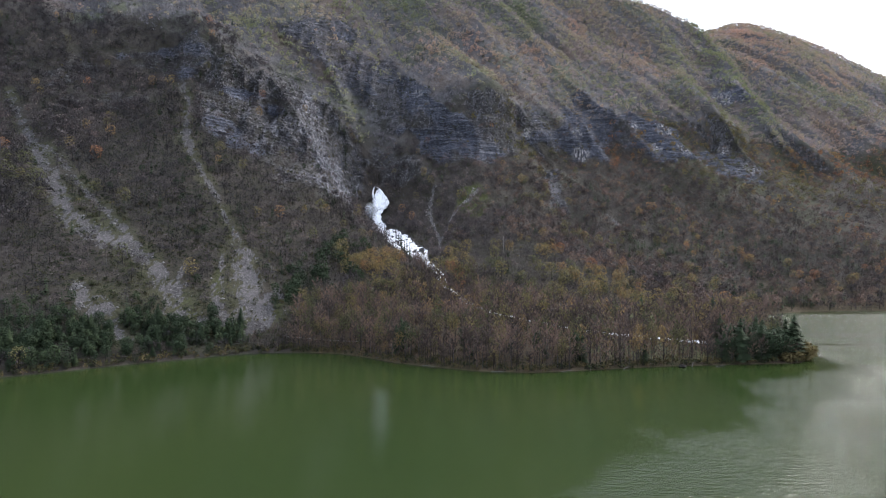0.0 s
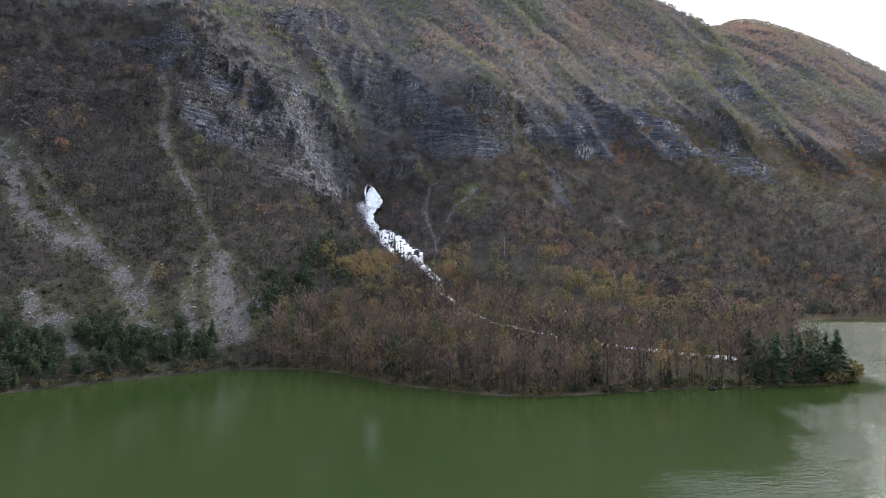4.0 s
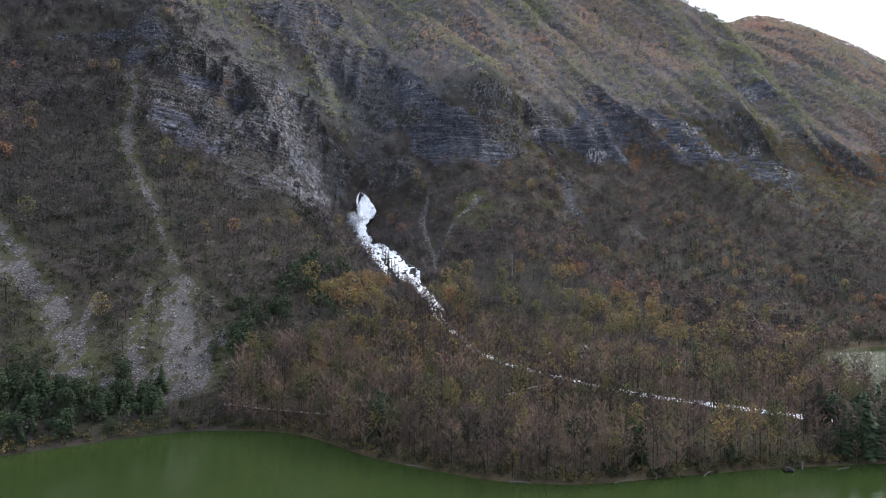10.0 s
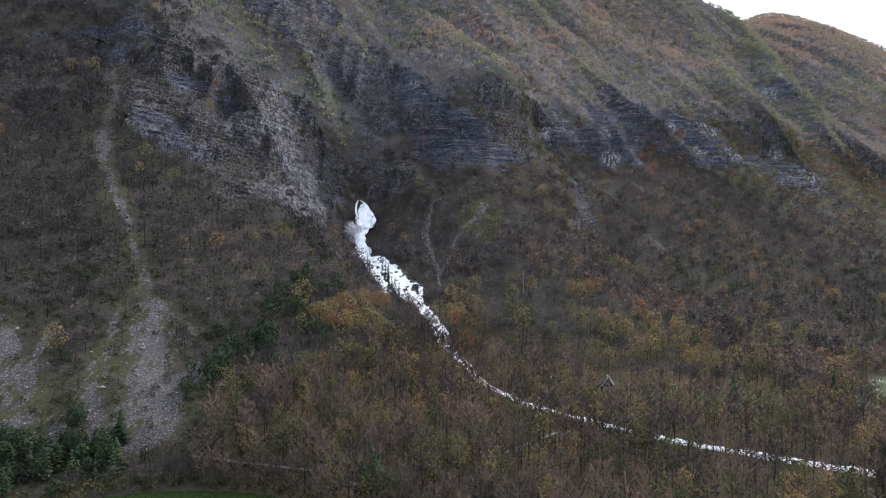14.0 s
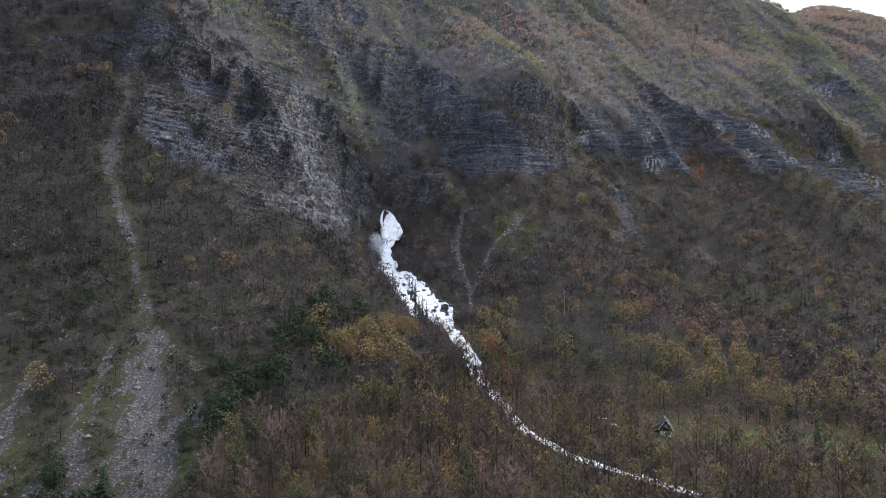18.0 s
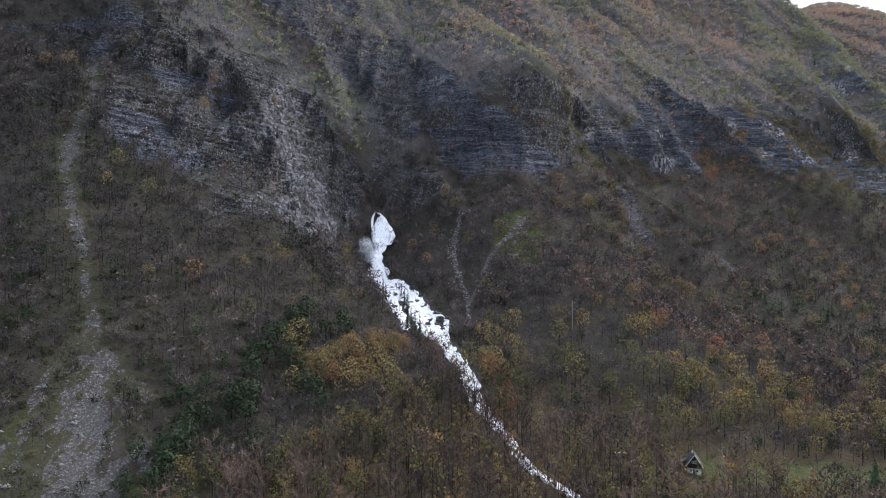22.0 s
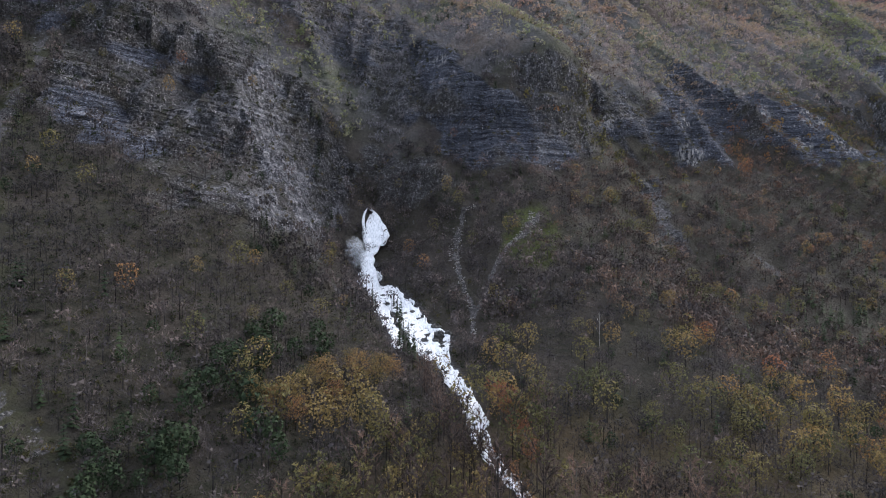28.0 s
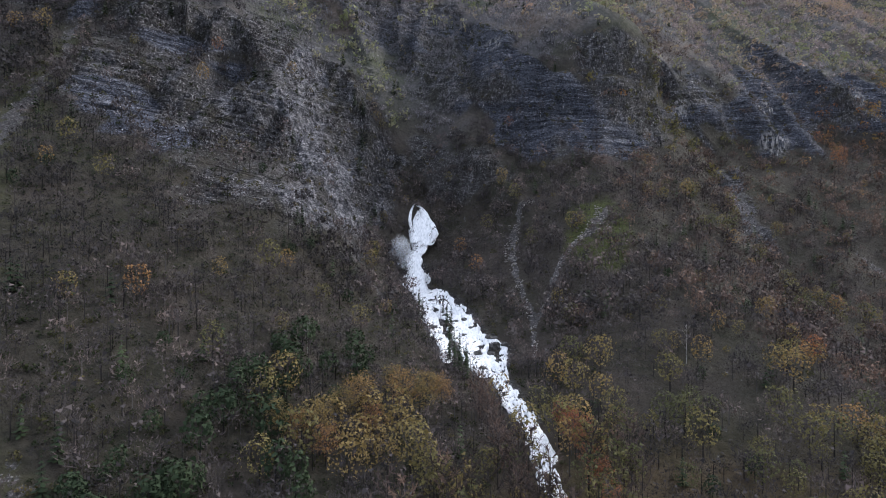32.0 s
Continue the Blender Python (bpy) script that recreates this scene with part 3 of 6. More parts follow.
# ---- what covers the ground: masks over the relief, from lines in plan ----
SCREE_RUNS = [
    ((-345, 500, 2.5), (-313, 467, 3), (-290, 443, 3.7), (-253, 400, 6.2), (-233, 380, 5.2), (-213, 358, 3.6), (-193, 348, 4.1), (-178, 341, 3.9), (-163, 337, 5.1), (-148, 330, 5.2), (-136, 321, 7.7), (-128, 312, 8.6), (-121, 306, 6.5)),
    ((-276, 437, 2.3), (-244, 409, 2.1), (-219, 385, 2.7), (-188, 360, 2.8), (-172, 346, 3.3), (-162, 337, 3.2)),
    ((-229, 367, 1.5), (-206, 345, 2.1), (-180, 335, 1.6)),
    ((-141, 344, 1.6), (-139, 331, 2.7), (-137, 321, 3.0)),
    ((-221, 539, 3.2), (-217, 530, 2.8), (-202, 509, 2.2), (-200, 493, 2.9), (-190, 469, 3.8), (-175, 443, 2.6), (-162, 427, 2.9), (-153, 416, 3.6), (-144, 407, 3.0), (-136, 395, 2.3), (-125, 381, 2.7), (-116, 369, 3.9), (-109, 355, 6.5), (-102, 340, 9.5), (-98, 325, 10), (-96, 313, 4.4)),
    ((-126, 363, 1.3), (-124, 350, 2.5), (-120, 334, 4.2), (-115, 321, 4.0), (-107, 314, 3.9)),
    ((-115, 360, 1.6), (-113, 347, 3.1), (-108, 336, 4.2)),
    ((-92, 352, 1.2), (-87, 340, 3.4), (-87, 326, 4.0), (-91, 317, 4.2)),
    ((-118, 373, 1.3), (-104, 368, 1.1), (-94, 366, 1.3), (-87, 361, 0.9)),
    ((-180, 308, 1.4), (-172, 300, 4.1), (-162, 293, 5.7), (-152, 290, 3.3), (-145, 285, 3.3), (-137, 278, 1.6)),
    ((-169, 302, 1.4), (-162, 302, 2.9), (-153, 295, 2.8)),
]
GULLIES = [
    ((0, 566, 0.7), (-6, 562, 1.3), (-8, 556, 1.9), (-9.5, 548, 2.3), (-9, 534, 1.2), (-5, 515, 0.9), (-1, 497, 0.9), (-1, 476, 0.8)),
    ((24, 538, 1.2), (16, 530, 1.4), (10, 523, 1.0), (5, 507, 0.8), (0, 496, 0.8)),
    ((33, 552, 1.8), (28, 543, 3.4), (23, 535, 2.0)),
]
CHUTES = SCREE_RUNS + GULLIES + [((-58, 506, 2), (-77, 520, 3), (-95, 530, 4)), ((158, 590, 2.0), (164, 578, 4.0))]


def overgrown(px, py):
    """Strips of grass and scrub that run down between the tongues of scree."""
    return step(fractal((0.94 * px + 0.34 * py) / 6.5, (0.94 * py - 0.34 * px) / 34, 4, 91), 0.1, 0.26)


def masks(px, py):
    wob = fractal(px / 9, py / 9, 4, 71) + 0.7 * fractal(px / 2.6 + py / 20, py / 6, 3, 73)
    scree = np.zeros(px.shape)
    for line in CHUTES:
        scree = np.maximum(scree, 1 - step(near_line(px, py, *line) + 0.75 * wob, 0.75, 1.2))
    green = np.zeros(px.shape)
    for line in SCREE_RUNS:
        green = np.maximum(green, 1 - step(near_line(px, py, *line) + 1.2 * fractal(px / 14, py / 14, 3, 75), 1.8, 3.2))
    green = np.maximum(0.35 * green * step(fractal(px / 16, py / 16, 3, 81), -0.35, 0.0), 1 - step(np.hypot((px - 28) / 13, (py - 535) / 22) + 0.4 * wob, 0.8, 1.2))
    green = np.maximum(green, 1 - step(np.hypot((px - 122) / 46, (py - 392) / 15) + 0.35 * wob, 0.85, 1.1))
    green = np.maximum(green, 0.75 * (1 - step(np.hypot((px - 98) / 34, (py - 286) / 20) + 0.4 * wob, 0.6, 1.1)))
    green = np.maximum(green, 0.35 * step(fractal(px / 55, py / 70, 3, 85), 0.0, 0.3) * step(py, 600, 680))
    scree = scree * (1 - 0.7 * overgrown(px, py) * step(px, -150, -125) * (1 - step(py, 370, 395)))
    return scree, green


GREEN = masks(GX, GY)[1]
SCREE = np.zeros(GX.shape)
for line in CHUTES:
    SCREE = np.maximum(SCREE, 1.0 - 0.58 * near_line(GX, GY, *((x, y, 1.1 * w if w > 3.6 else max(0.8 * w, 1.3)) for x, y, w in line)))
FAN = step(GX, -150, -125) * (1 - step(GY, 370, 395))
SCREE = SCREE - 0.6 * overgrown(GX, GY) * (0.15 + 0.85 * FAN) * (GX < -60)
GREEN = np.maximum(GREEN, 0.7 * FAN * overgrown(GX, GY) * step(SCREE, -0.2, 0.2) * (GX < -60))
SCREE = SCREE - 0.32 * step(fractal(GX / 4.5, GY / 11, 4, 97), 0.08, 0.3) * (GX < -60)  # brown turf breaking up the rubble
SCREE = np.clip(SCREE, -1, 1) * (ZONE > 1.2) - (ZONE <= 1.2)
for cx, cz, r, deep in ((-240, 216, 8, 8), (-172, 187, 9, 15), (-150, 175, 7, 15), (-145, 128, 7, 13), (-255, 228, 9, 9), (-5, 158, 14, 6), (20, 156, 12, 6), (82, 181, 7, 14), (106, 122, 5, 10), (-169, 142, 11, 17), (-243, 223, 10, 12), (-108, 292, 11, 5), (-81, 201, 8, 9), (-150, 168, 7, 11), (160, 165, 6, 9), (215, 180, 7, 10), (330, 165, 8, 10), (-59, 112, 3, 7)):
    GY = GY + deep * bump(GX, cx, r) * bump(GZ, cz, r * 1.3) * (ZONE > 2.6)  # hollows in the faces
GY = np.maximum.accumulate(GY + np.arange(ROWS_UP) * 1e-4, axis=1)
SPUR = near_line(GX, GZ, (-200, 272, 26), (-155, 246, 22), (-122, 218, 15), (-99, 194, 9), (-86, 178, 5)) + 0.35 * fractal(GX / 12, GZ / 12, 3, 125)
GREEN = np.maximum(GREEN, 0.6 * (1 - step(SPUR, 0.8, 1.3)))
ROCK = ROCK * (1 - 0.9 * (1 - step(SPUR, 0.8, 1.2)))
ROCK = np.maximum(ROCK, (1 - step(water_away(GX, GY), 0.9, 1.4)) * (ZONE > 2) * (GY > 440))
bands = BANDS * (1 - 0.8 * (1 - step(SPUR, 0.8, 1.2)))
# the blue shade colour is also laid over overhangs and hollows on the left
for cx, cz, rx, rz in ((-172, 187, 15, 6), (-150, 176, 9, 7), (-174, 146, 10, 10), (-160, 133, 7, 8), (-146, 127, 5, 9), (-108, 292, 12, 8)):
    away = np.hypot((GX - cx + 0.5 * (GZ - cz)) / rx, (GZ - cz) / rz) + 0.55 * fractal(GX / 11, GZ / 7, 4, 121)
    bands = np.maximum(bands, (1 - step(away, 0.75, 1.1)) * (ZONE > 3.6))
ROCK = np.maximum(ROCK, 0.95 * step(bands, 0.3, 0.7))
STEEP = np.gradient(GZ, axis=1) / np.maximum(np.gradient(GY, axis=1), 0.01)
ROCK = np.maximum(ROCK, 0.92 * step(STEEP + 1.6 * fractal(GX / 11, GZ / 11, 3, 129), 3.0, 4.6) * (ZONE > 3.7) * (ZONE < 5.3) * step(GX, -25, 0))  # crags too steep for wood
PALE = (1 - step(near_line(GX, GZ, (-128, 200, 5), (-119, 163, 8), (-106, 136, 8), (-92, 108, 8), (-78, 84, 6)) + 0.8 * fractal(GX / 6, GZ / 9, 3, 123), 0.7, 1.1)) * (ZONE > 2.6)
flecked = np.zeros(GX.shape)
for cx, cz, r in ((224, 190, 9), (260, 185, 13), (243, 162, 9), (153, 151, 11), (152, 177, 8), (91, 171, 8), (276, 162, 10), (388, 254, 16), (342, 166, 8), (-22, 207, 6), (-169, 283, 6), (364, 142, 10)):
    flecked = np.maximum(flecked, 1 - step(np.hypot(GX - cx, GZ - cz) / r, 0.5, 1.1))
flecked = flecked * (ZONE > 3) * (ZONE < 6.6)
PALE = np.clip(PALE + 0.8 * step(fractal(GX / 2.6, GZ / 7, 3, 113), 0.30, 0.40) * ROCK, 0, 1)
ROCK = np.maximum(ROCK, 0.75 * flecked)


DELTA = step(GX, -80, -55) * (1 - step(ZONE, 2.1, 2.35))


def sheet(name, xs, ys, zs, mat, sharp=None, **values):
    """A grid of points as one smooth mesh."""
    nx, ny = xs.shape
    mesh = bpy.data.meshes.new(name)
    co = np.stack([xs, ys, zs], -1).reshape(-1, 3)
    i = (np.arange(nx - 1)[:, None] * ny + np.arange(ny - 1)[None, :]).ravel()
    quads = np.stack([i, i + ny, i + ny + 1, i + 1], 1)
    mesh.vertices.add(len(co)), mesh.loops.add(quads.size), mesh.polygons.add(len(quads))
    mesh.vertices.foreach_set("co", co.ravel())
    mesh.loops.foreach_set("vertex_index", quads.ravel())
    mesh.polygons.foreach_set("loop_start", np.arange(0, quads.size, 4))
    mesh.polygons.foreach_set("use_smooth", np.ones(len(quads), bool) if sharp is None else sharp.ravel()[i] < 0.4)
    mesh.update(calc_edges=True)
    for key, value in values.items():
        mesh.attributes.new(key, "FLOAT", "POINT").data.foreach_set("value", value.astype(np.float32).ravel())
    mesh.materials.append(mat)
    return new(name, mesh)


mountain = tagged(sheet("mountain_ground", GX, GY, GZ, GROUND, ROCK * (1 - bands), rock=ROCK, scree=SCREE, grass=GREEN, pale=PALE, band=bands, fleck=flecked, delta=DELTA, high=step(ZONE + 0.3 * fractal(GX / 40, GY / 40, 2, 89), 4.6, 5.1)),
                  "steep wooded limestone mountain side with grey scree chutes above a lake", "mountain", kind="structure")
flat_x, flat_y = np.meshgrid(np.linspace(-4500, 4500, 40), np.linspace(-4500, 4500, 40), indexing="ij")
tagged(sheet("ground", flat_x, flat_y, np.full_like(flat_x, -9.0), MUD), "muddy valley floor under the lake", "ground", kind="structure")
water_x, water_y = np.meshgrid(np.linspace(-2600, 2600, 60), np.linspace(-2600, 700, 60), indexing="ij")
tagged(sheet("lake_water", water_x, water_y, np.zeros_like(water_x), LAKE), "opaque green lake water, calm in the cove and ruffled by wind", "lake", kind="structure")


# ---- trees: templates of trunk, twigs and leaves as triangles ----
def unit(v):
    return v / np.maximum(np.linalg.norm(v, axis=-1, keepdims=True), 1e-9)


def tube(points, radii, sides):
    """A tapered tube along points, as triangles."""
    points, radii = np.asarray(points, float), np.asarray(radii, float)
    ang = np.arange(sides) * 2 * np.pi / sides
    rings = []
    for k in range(len(points)):
        d = unit(points[min(k + 1, len(points) - 1)] - points[max(k - 1, 0)])
        a = unit(np.cross(d, (0.31, 0.95, 0.05)))
        b = np.cross(d, a)
        rings.append(points[k] + radii[k] * (np.cos(ang)[:, None] * a + np.sin(ang)[:, None] * b))
    v = np.concatenate(rings)
    f = []
    for k in range(len(points) - 1):
        for s in range(sides):
            a, b = k * sides + s, k * sides + (s + 1) % sides
            f += [(a, b, b + sides), (a, b + sides, a + sides)]
    return v, np.array(f)


def slivers(base, way, length, width, rng):
    """Thin tapering twigs: one long triangle each."""
    side = unit(np.cross(way, rng.normal(size=way.shape))) * width[:, None] / 2
    v = np.stack([base - side, base + side, base + way * length[:, None]], 1).reshape(-1, 3)
    return v, np.arange(len(v)).reshape(-1, 3)


def flakes(at, size, rng):
    """Leaf clumps: small triangles turned every way."""
    a, b = unit(rng.normal(size=at.shape)), unit(rng.normal(size=at.shape))
    b = unit(b - a * (a * b).sum(1, keepdims=True))
    v = np.stack([at + a * size[:, None], at - 0.6 * a * size[:, None] + 0.7 * b * size[:, None], at - 0.6 * a * size[:, None] - 0.7 * b * size[:, None]], 1).reshape(-1, 3)
    return v, np.arange(len(v)).reshape(-1, 3)


def scales(at, out, size, rng):
    """Clumps on the outside of a crown: small triangles that lie against it like shingles, a little ruffled."""
    out = unit(out + rng.normal(size=at.shape) * 0.45)
    a = unit(np.cross(out, rng.normal(size=at.shape)))
    b = np.cross(out, a)
    v = np.stack([at + a * size[:, None], at - 0.6 * a * size[:, None] + 0.8 * b * size[:, None], at - 0.6 * a * size[:, None] - 0.8 * b * size[:, None]], 1).reshape(-1, 3)
    return v, np.arange(len(v)).reshape(-1, 3)


def joined(pieces):
    vs, fs, n = [], [], 0
    for v, f in pieces:
        vs.append(v), fs.append(f + n)
        n += len(v)
    return np.concatenate(vs), np.concatenate(fs)


def broadleaf(seed, tall, limbs, twigs, leaves, sides=5, spread=0.2, twig_width=0.15, leaf_size=0.42):
    """Trunk, twigs and leaves of one broad-leaved tree, base at the origin."""
    rng = np.random.RandomState(seed)
    lean = rng.normal(size=2) * 0.035 * tall
    hs = np.array([-0.06, 0.25, 0.6, 0.97])
    spine = np.stack([lean[0] * hs ** 2, lean[1] * hs ** 2, hs * tall], 1)
    r0 = 0.0115 * tall
    trunk = [tube(spine, r0 * np.array([1.25, 0.95, 0.6, 0.12]), sides)]
    bases, ways = [], []
    for k in range(limbs):
        h = 0.34 + 0.6 * (k + rng.rand()) / limbs
        a = k * 2.4 + rng.rand()
        root = np.array([np.interp(h, hs, spine[:, 0]), np.interp(h, hs, spine[:, 1]), h * tall])
        way = unit(np.array([np.cos(a), np.sin(a), 0.4 + 0.8 * rng.rand()]))
        length = tall * spread * (1.25 - 0.75 * abs(h - 0.5) / 0.5) * (0.75 + 0.5 * rng.rand())
        mid = root + way * length * 0.5
        end = mid + unit(way + np.array([0, 0, 0.3])) * length * 0.5
        if sides > 3:
            trunk.append(tube([root, mid, end], [r0 * 0.42 * (1.1 - h), r0 * 0.26 * (1.1 - h), 0.015], 3))
        else:
            trunk.append(slivers(np.array([root]), np.array([way]), np.array([length]), np.array([twig_width * 1.5]), rng))
        t = rng.rand(twigs)[:, None] ** 0.7
        bases.append(np.where(t < 0.5, root + (mid - root) * t * 2, mid + (end - mid) * (t * 2 - 1)))
        ways.append(unit(way * 0.8 + rng.normal(size=(twigs, 3)) * 0.6 + np.array([0, 0, 0.3])))
    base, way = np.concatenate(bases), np.concatenate(ways)
    length = tall * (0.05 + 0.085 * rng.rand(len(base)))
    crown = slivers(base, way, length, twig_width * (0.6 + 0.8 * rng.rand(len(base))), rng)
    leaf = None
    if leaves:
        pick = rng.randint(len(base), size=leaves)
        at = base[pick] + way[pick] * (length[pick] * (0.3 + 0.8 * rng.rand(leaves)))[:, None] + rng.normal(size=(leaves, 3)) * 0.03 * tall
        leaf = flakes(at, leaf_size * (0.55 + 0.9 * rng.rand(leaves)), rng)
    return joined(trunk), crown, leaf


def dome_tree(seed, tall, wide, twigs, leaves, width, leaf_size=0.5, trunk_sides=0, reach=1.0, clumps=0, clump_size=0.6):
    """A round-headed tree of short outward twigs, for stands seen from afar."""
    rng = np.random.RandomState(seed)
    r0 = 0.014 * tall
    if trunk_sides:
        trunk = tube([(0, 0, -0.06 * tall), (0.02 * tall, 0, 0.5 * tall), (0, 0.02 * tall, 0.9 * tall)], [r0 * 1.2, r0 * 0.8, r0 * 0.2], trunk_sides)
    else:
        trunk = slivers(np.array([[0, 0, -0.05 * tall]] * 2), np.array([[0.02, 0, 1.0], [-0.02, 0.02, 1.0]]), np.full(2, 0.85 * tall), np.full(2, r0 * 2.4), rng)
    ways = unit(rng.normal(size=(twigs, 3)) + np.array([0, 0, 0.55]))
    ways[:, 2] = np.abs(ways[:, 2])
    half = np.array([wide / 2, wide / 2, tall * 0.42])
    base = np.array([0, 0, tall * 0.52]) + ways * half * (0.25 + 0.6 * rng.rand(twigs)[:, None] ** 0.6) + rng.normal(size=(twigs, 3)) * 0.06 * wide
    base[:, 2] -= 0.12 * tall * rng.rand(twigs)
    turn = unit(ways + np.array([0, 0, 0.5]) + rng.normal(size=(twigs, 3)) * (0.35 + 0.8 * (1 - reach)))
    crown = slivers(base, turn, reach * wide * (0.16 + 0.2 * rng.rand(twigs)), width * (0.6 + 0.8 * rng.rand(twigs)), rng)
    # a lumpy crown: a few boughs bulge out of the dome
    boughs = unit(rng.normal(size=(7, 3)) + np.array([0, 0, 0.5]))

    def shell(many):
        w = unit(rng.normal(size=(many, 3)) + np.array([0, 0, 0.35]))
        swell = 0.72 + 0.36 * np.max(w @ boughs.T, axis=1) ** 6 + 0.06 * rng.normal(size=many)
        return np.array([0, 0, tall * 0.56]) + w * half * swell[:, None], w

    if clumps:
        at, w = shell(clumps)
        crown = joined([crown, scales(at, w, clump_size * (0.5 + rng.rand(clumps)), rng)])
    leaf = None
    if leaves:
        at, w = shell(leaves)
        leaf = scales(at, w, leaf_size * (0.55 + 0.9 * rng.rand(leaves)), rng)
    return trunk, crown, leaf


def conifer(seed, tall, whorls, arms, spread=0.17):
    rng = np.random.RandomState(seed)
    trunk = tube([(0, 0, -0.05 * tall), (0, 0, tall * 0.5), (0, 0, tall)], [0.016 * tall, 0.009 * tall, 0.002 * tall], 4)
    v, f = [], []
    for k in range(whorls):
        h = 0.1 + 0.88 * k / (whorls - 1)
        reach = tall * spread * (1.03 - h) ** 0.65
        for j in range(arms):
            a = j * 2 * np.pi / arms + k * 1.3 + rng.normal() * 0.2
            r = reach * (0.55 + 0.8 * rng.rand())
            out, side = np.array([np.cos(a), np.sin(a), 0]), np.array([-np.sin(a), np.cos(a), 0])
            z = np.array([0, 0, 1.0])
            root, tip = z * (h * tall + 0.025 * tall), out * r + z * (h * tall - 0.22 * r + rng.normal() * 0.03 * tall)
            mid = (root + tip) / 2
            n = len(v)
            v += [root, mid + side * r * 0.32 - z * 0.17 * r, tip, mid - side * r * 0.32 - z * 0.17 * r]
            f += [(n, n + 1, n + 2), (n, n + 2, n + 3)]
    return trunk, (np.array(v), np.array(f)), None


def shrub(seed, wide, leaves):
    rng = np.random.RandomState(seed)
    stems = unit(rng.normal(size=(9, 3)) * 0.6 + np.array([0, 0, 0.9]))
    twigs = slivers(np.zeros((9, 3)) - np.array([0, 0, 0.2]), stems, wide * (0.5 + 0.5 * rng.rand(9)), np.full(9, 0.09), rng)
    at = unit(rng.normal(size=(leaves, 3))) * (wide * 0.5 * rng.rand(leaves) ** 0.4)[:, None] * np.array([1, 1, 0.75]) + np.array([0, 0, 0.38 * wide])
    return twigs, flakes(at, wide * (0.09 + 0.10 * rng.rand(leaves)), rng), None


def mesh_of(name, layers, tone=None):
    """One mesh out of (vertices, triangles, material) layers; tone is a value for each vertex."""
    layers = [q for q in layers if q is not None and len(q[0])]
    co, tri = joined([(v, f) for v, f, _ in layers])
    mesh = bpy.data.meshes.new(name)
    mesh.vertices.add(len(co)), mesh.loops.add(tri.size), mesh.polygons.add(len(tri))
    mesh.vertices.foreach_set("co", co.astype(np.float32).ravel())
    mesh.loops.foreach_set("vertex_index", tri.astype(np.int32).ravel())
    mesh.polygons.foreach_set("loop_start", np.arange(0, tri.size, 3, dtype=np.int32))
    mats = []
    for q in layers:
        if q[2] not in mats:
            mats.append(q[2])
    mesh.polygons.foreach_set("material_index", np.concatenate([np.full(len(q[1]), mats.index(q[2]), np.int32) for q in layers]))
    mesh.update(calc_edges=True)
    for q in mats:
        mesh.materials.append(q)
    value = np.full(len(co), 0.5) if tone is None else (np.full(len(co), float(tone)) if np.isscalar(tone) else tone)
    mesh.attributes.new("tone", "FLOAT", "POINT").data.foreach_set("value", value.astype(np.float32))
    return mesh


def wood_of(name, label, category, kinds, mats, xs, ys, sizes, tones, seed, lift=0.0):
    """A stand too many to count as one mesh: template trees set on the ground, turned, scaled and toned one by one."""
    rng = np.random.RandomState(seed)
    zs = ground_at(xs, ys) + lift
    pick, turn = rng.randint(len(kinds), size=len(xs)), rng.rand(len(xs)) * 2 * np.pi
    layers, tone = [], []
    for part_no, mat in enumerate(mats):
        vs, fs, ts, n = [], [], [], 0
        for k, kind in enumerate(kinds):
            if kind[part_no] is None:
                continue
            v, f = kind[part_no]
            ids = np.flatnonzero(pick == k)
            if not len(ids):
                continue
            c, s = np.cos(turn[ids])[:, None], np.sin(turn[ids])[:, None]
            q = np.stack([v[:, 0] * c - v[:, 1] * s, v[:, 0] * s + v[:, 1] * c, np.repeat(v[None, :, 2], len(ids), 0)], -1) * sizes[ids][:, None, None]
            q += np.stack([xs[ids], ys[ids], zs[ids]], -1)[:, None, :]
            vs.append(q.reshape(-1, 3))
            fs.append((f[None] + (np.arange(len(ids)) * len(v))[:, None, None]).reshape(-1, 3) + n)
            ts.append(np.repeat(tones[ids], len(v)))
            n += len(ids) * len(v)
        if vs:
            layers.append((np.concatenate(vs), np.concatenate(fs), mat)), tone.append(np.concatenate(ts))
    return tagged(new(name, mesh_of(name, layers, np.concatenate(tone))), label, category, kind="stuff")


def thing_tree(name, label, category, group, kind, names, mats, tone):
    """A tree with its parts, to be copied."""
    root = tagged(new(name), label, category, group)
    for piece, part_name, mat in zip(kind, names, mats):
        if piece is not None:
            new(part_name, mesh_of(part_name, [(*piece, mat)], tone)).parent = root
    return root


# ---- where the trees stand ----
def scatter(x0, x1, y0, y1, gap, seed):
    rng = np.random.RandomState(seed)
    xs, ys = np.meshgrid(np.arange(x0, x1, gap), np.arange(y0, y1, gap), indexing="ij")
    xs, ys = xs.ravel() + (rng.rand(xs.size) - 0.5) * gap * 1.9, ys.ravel() + (rng.rand(ys.size) - 0.5) * gap * 2.3
    keep = (ground_at(xs, ys) > 0.35) & (ground_at(xs, ys, ZONE) > 0.9) & (np.interp(ys, (0, 230, 700, 1300), (0, 245, 620, 1150)) * 0.80 > np.abs(xs) - 40)
    return xs[keep], ys[keep], rng


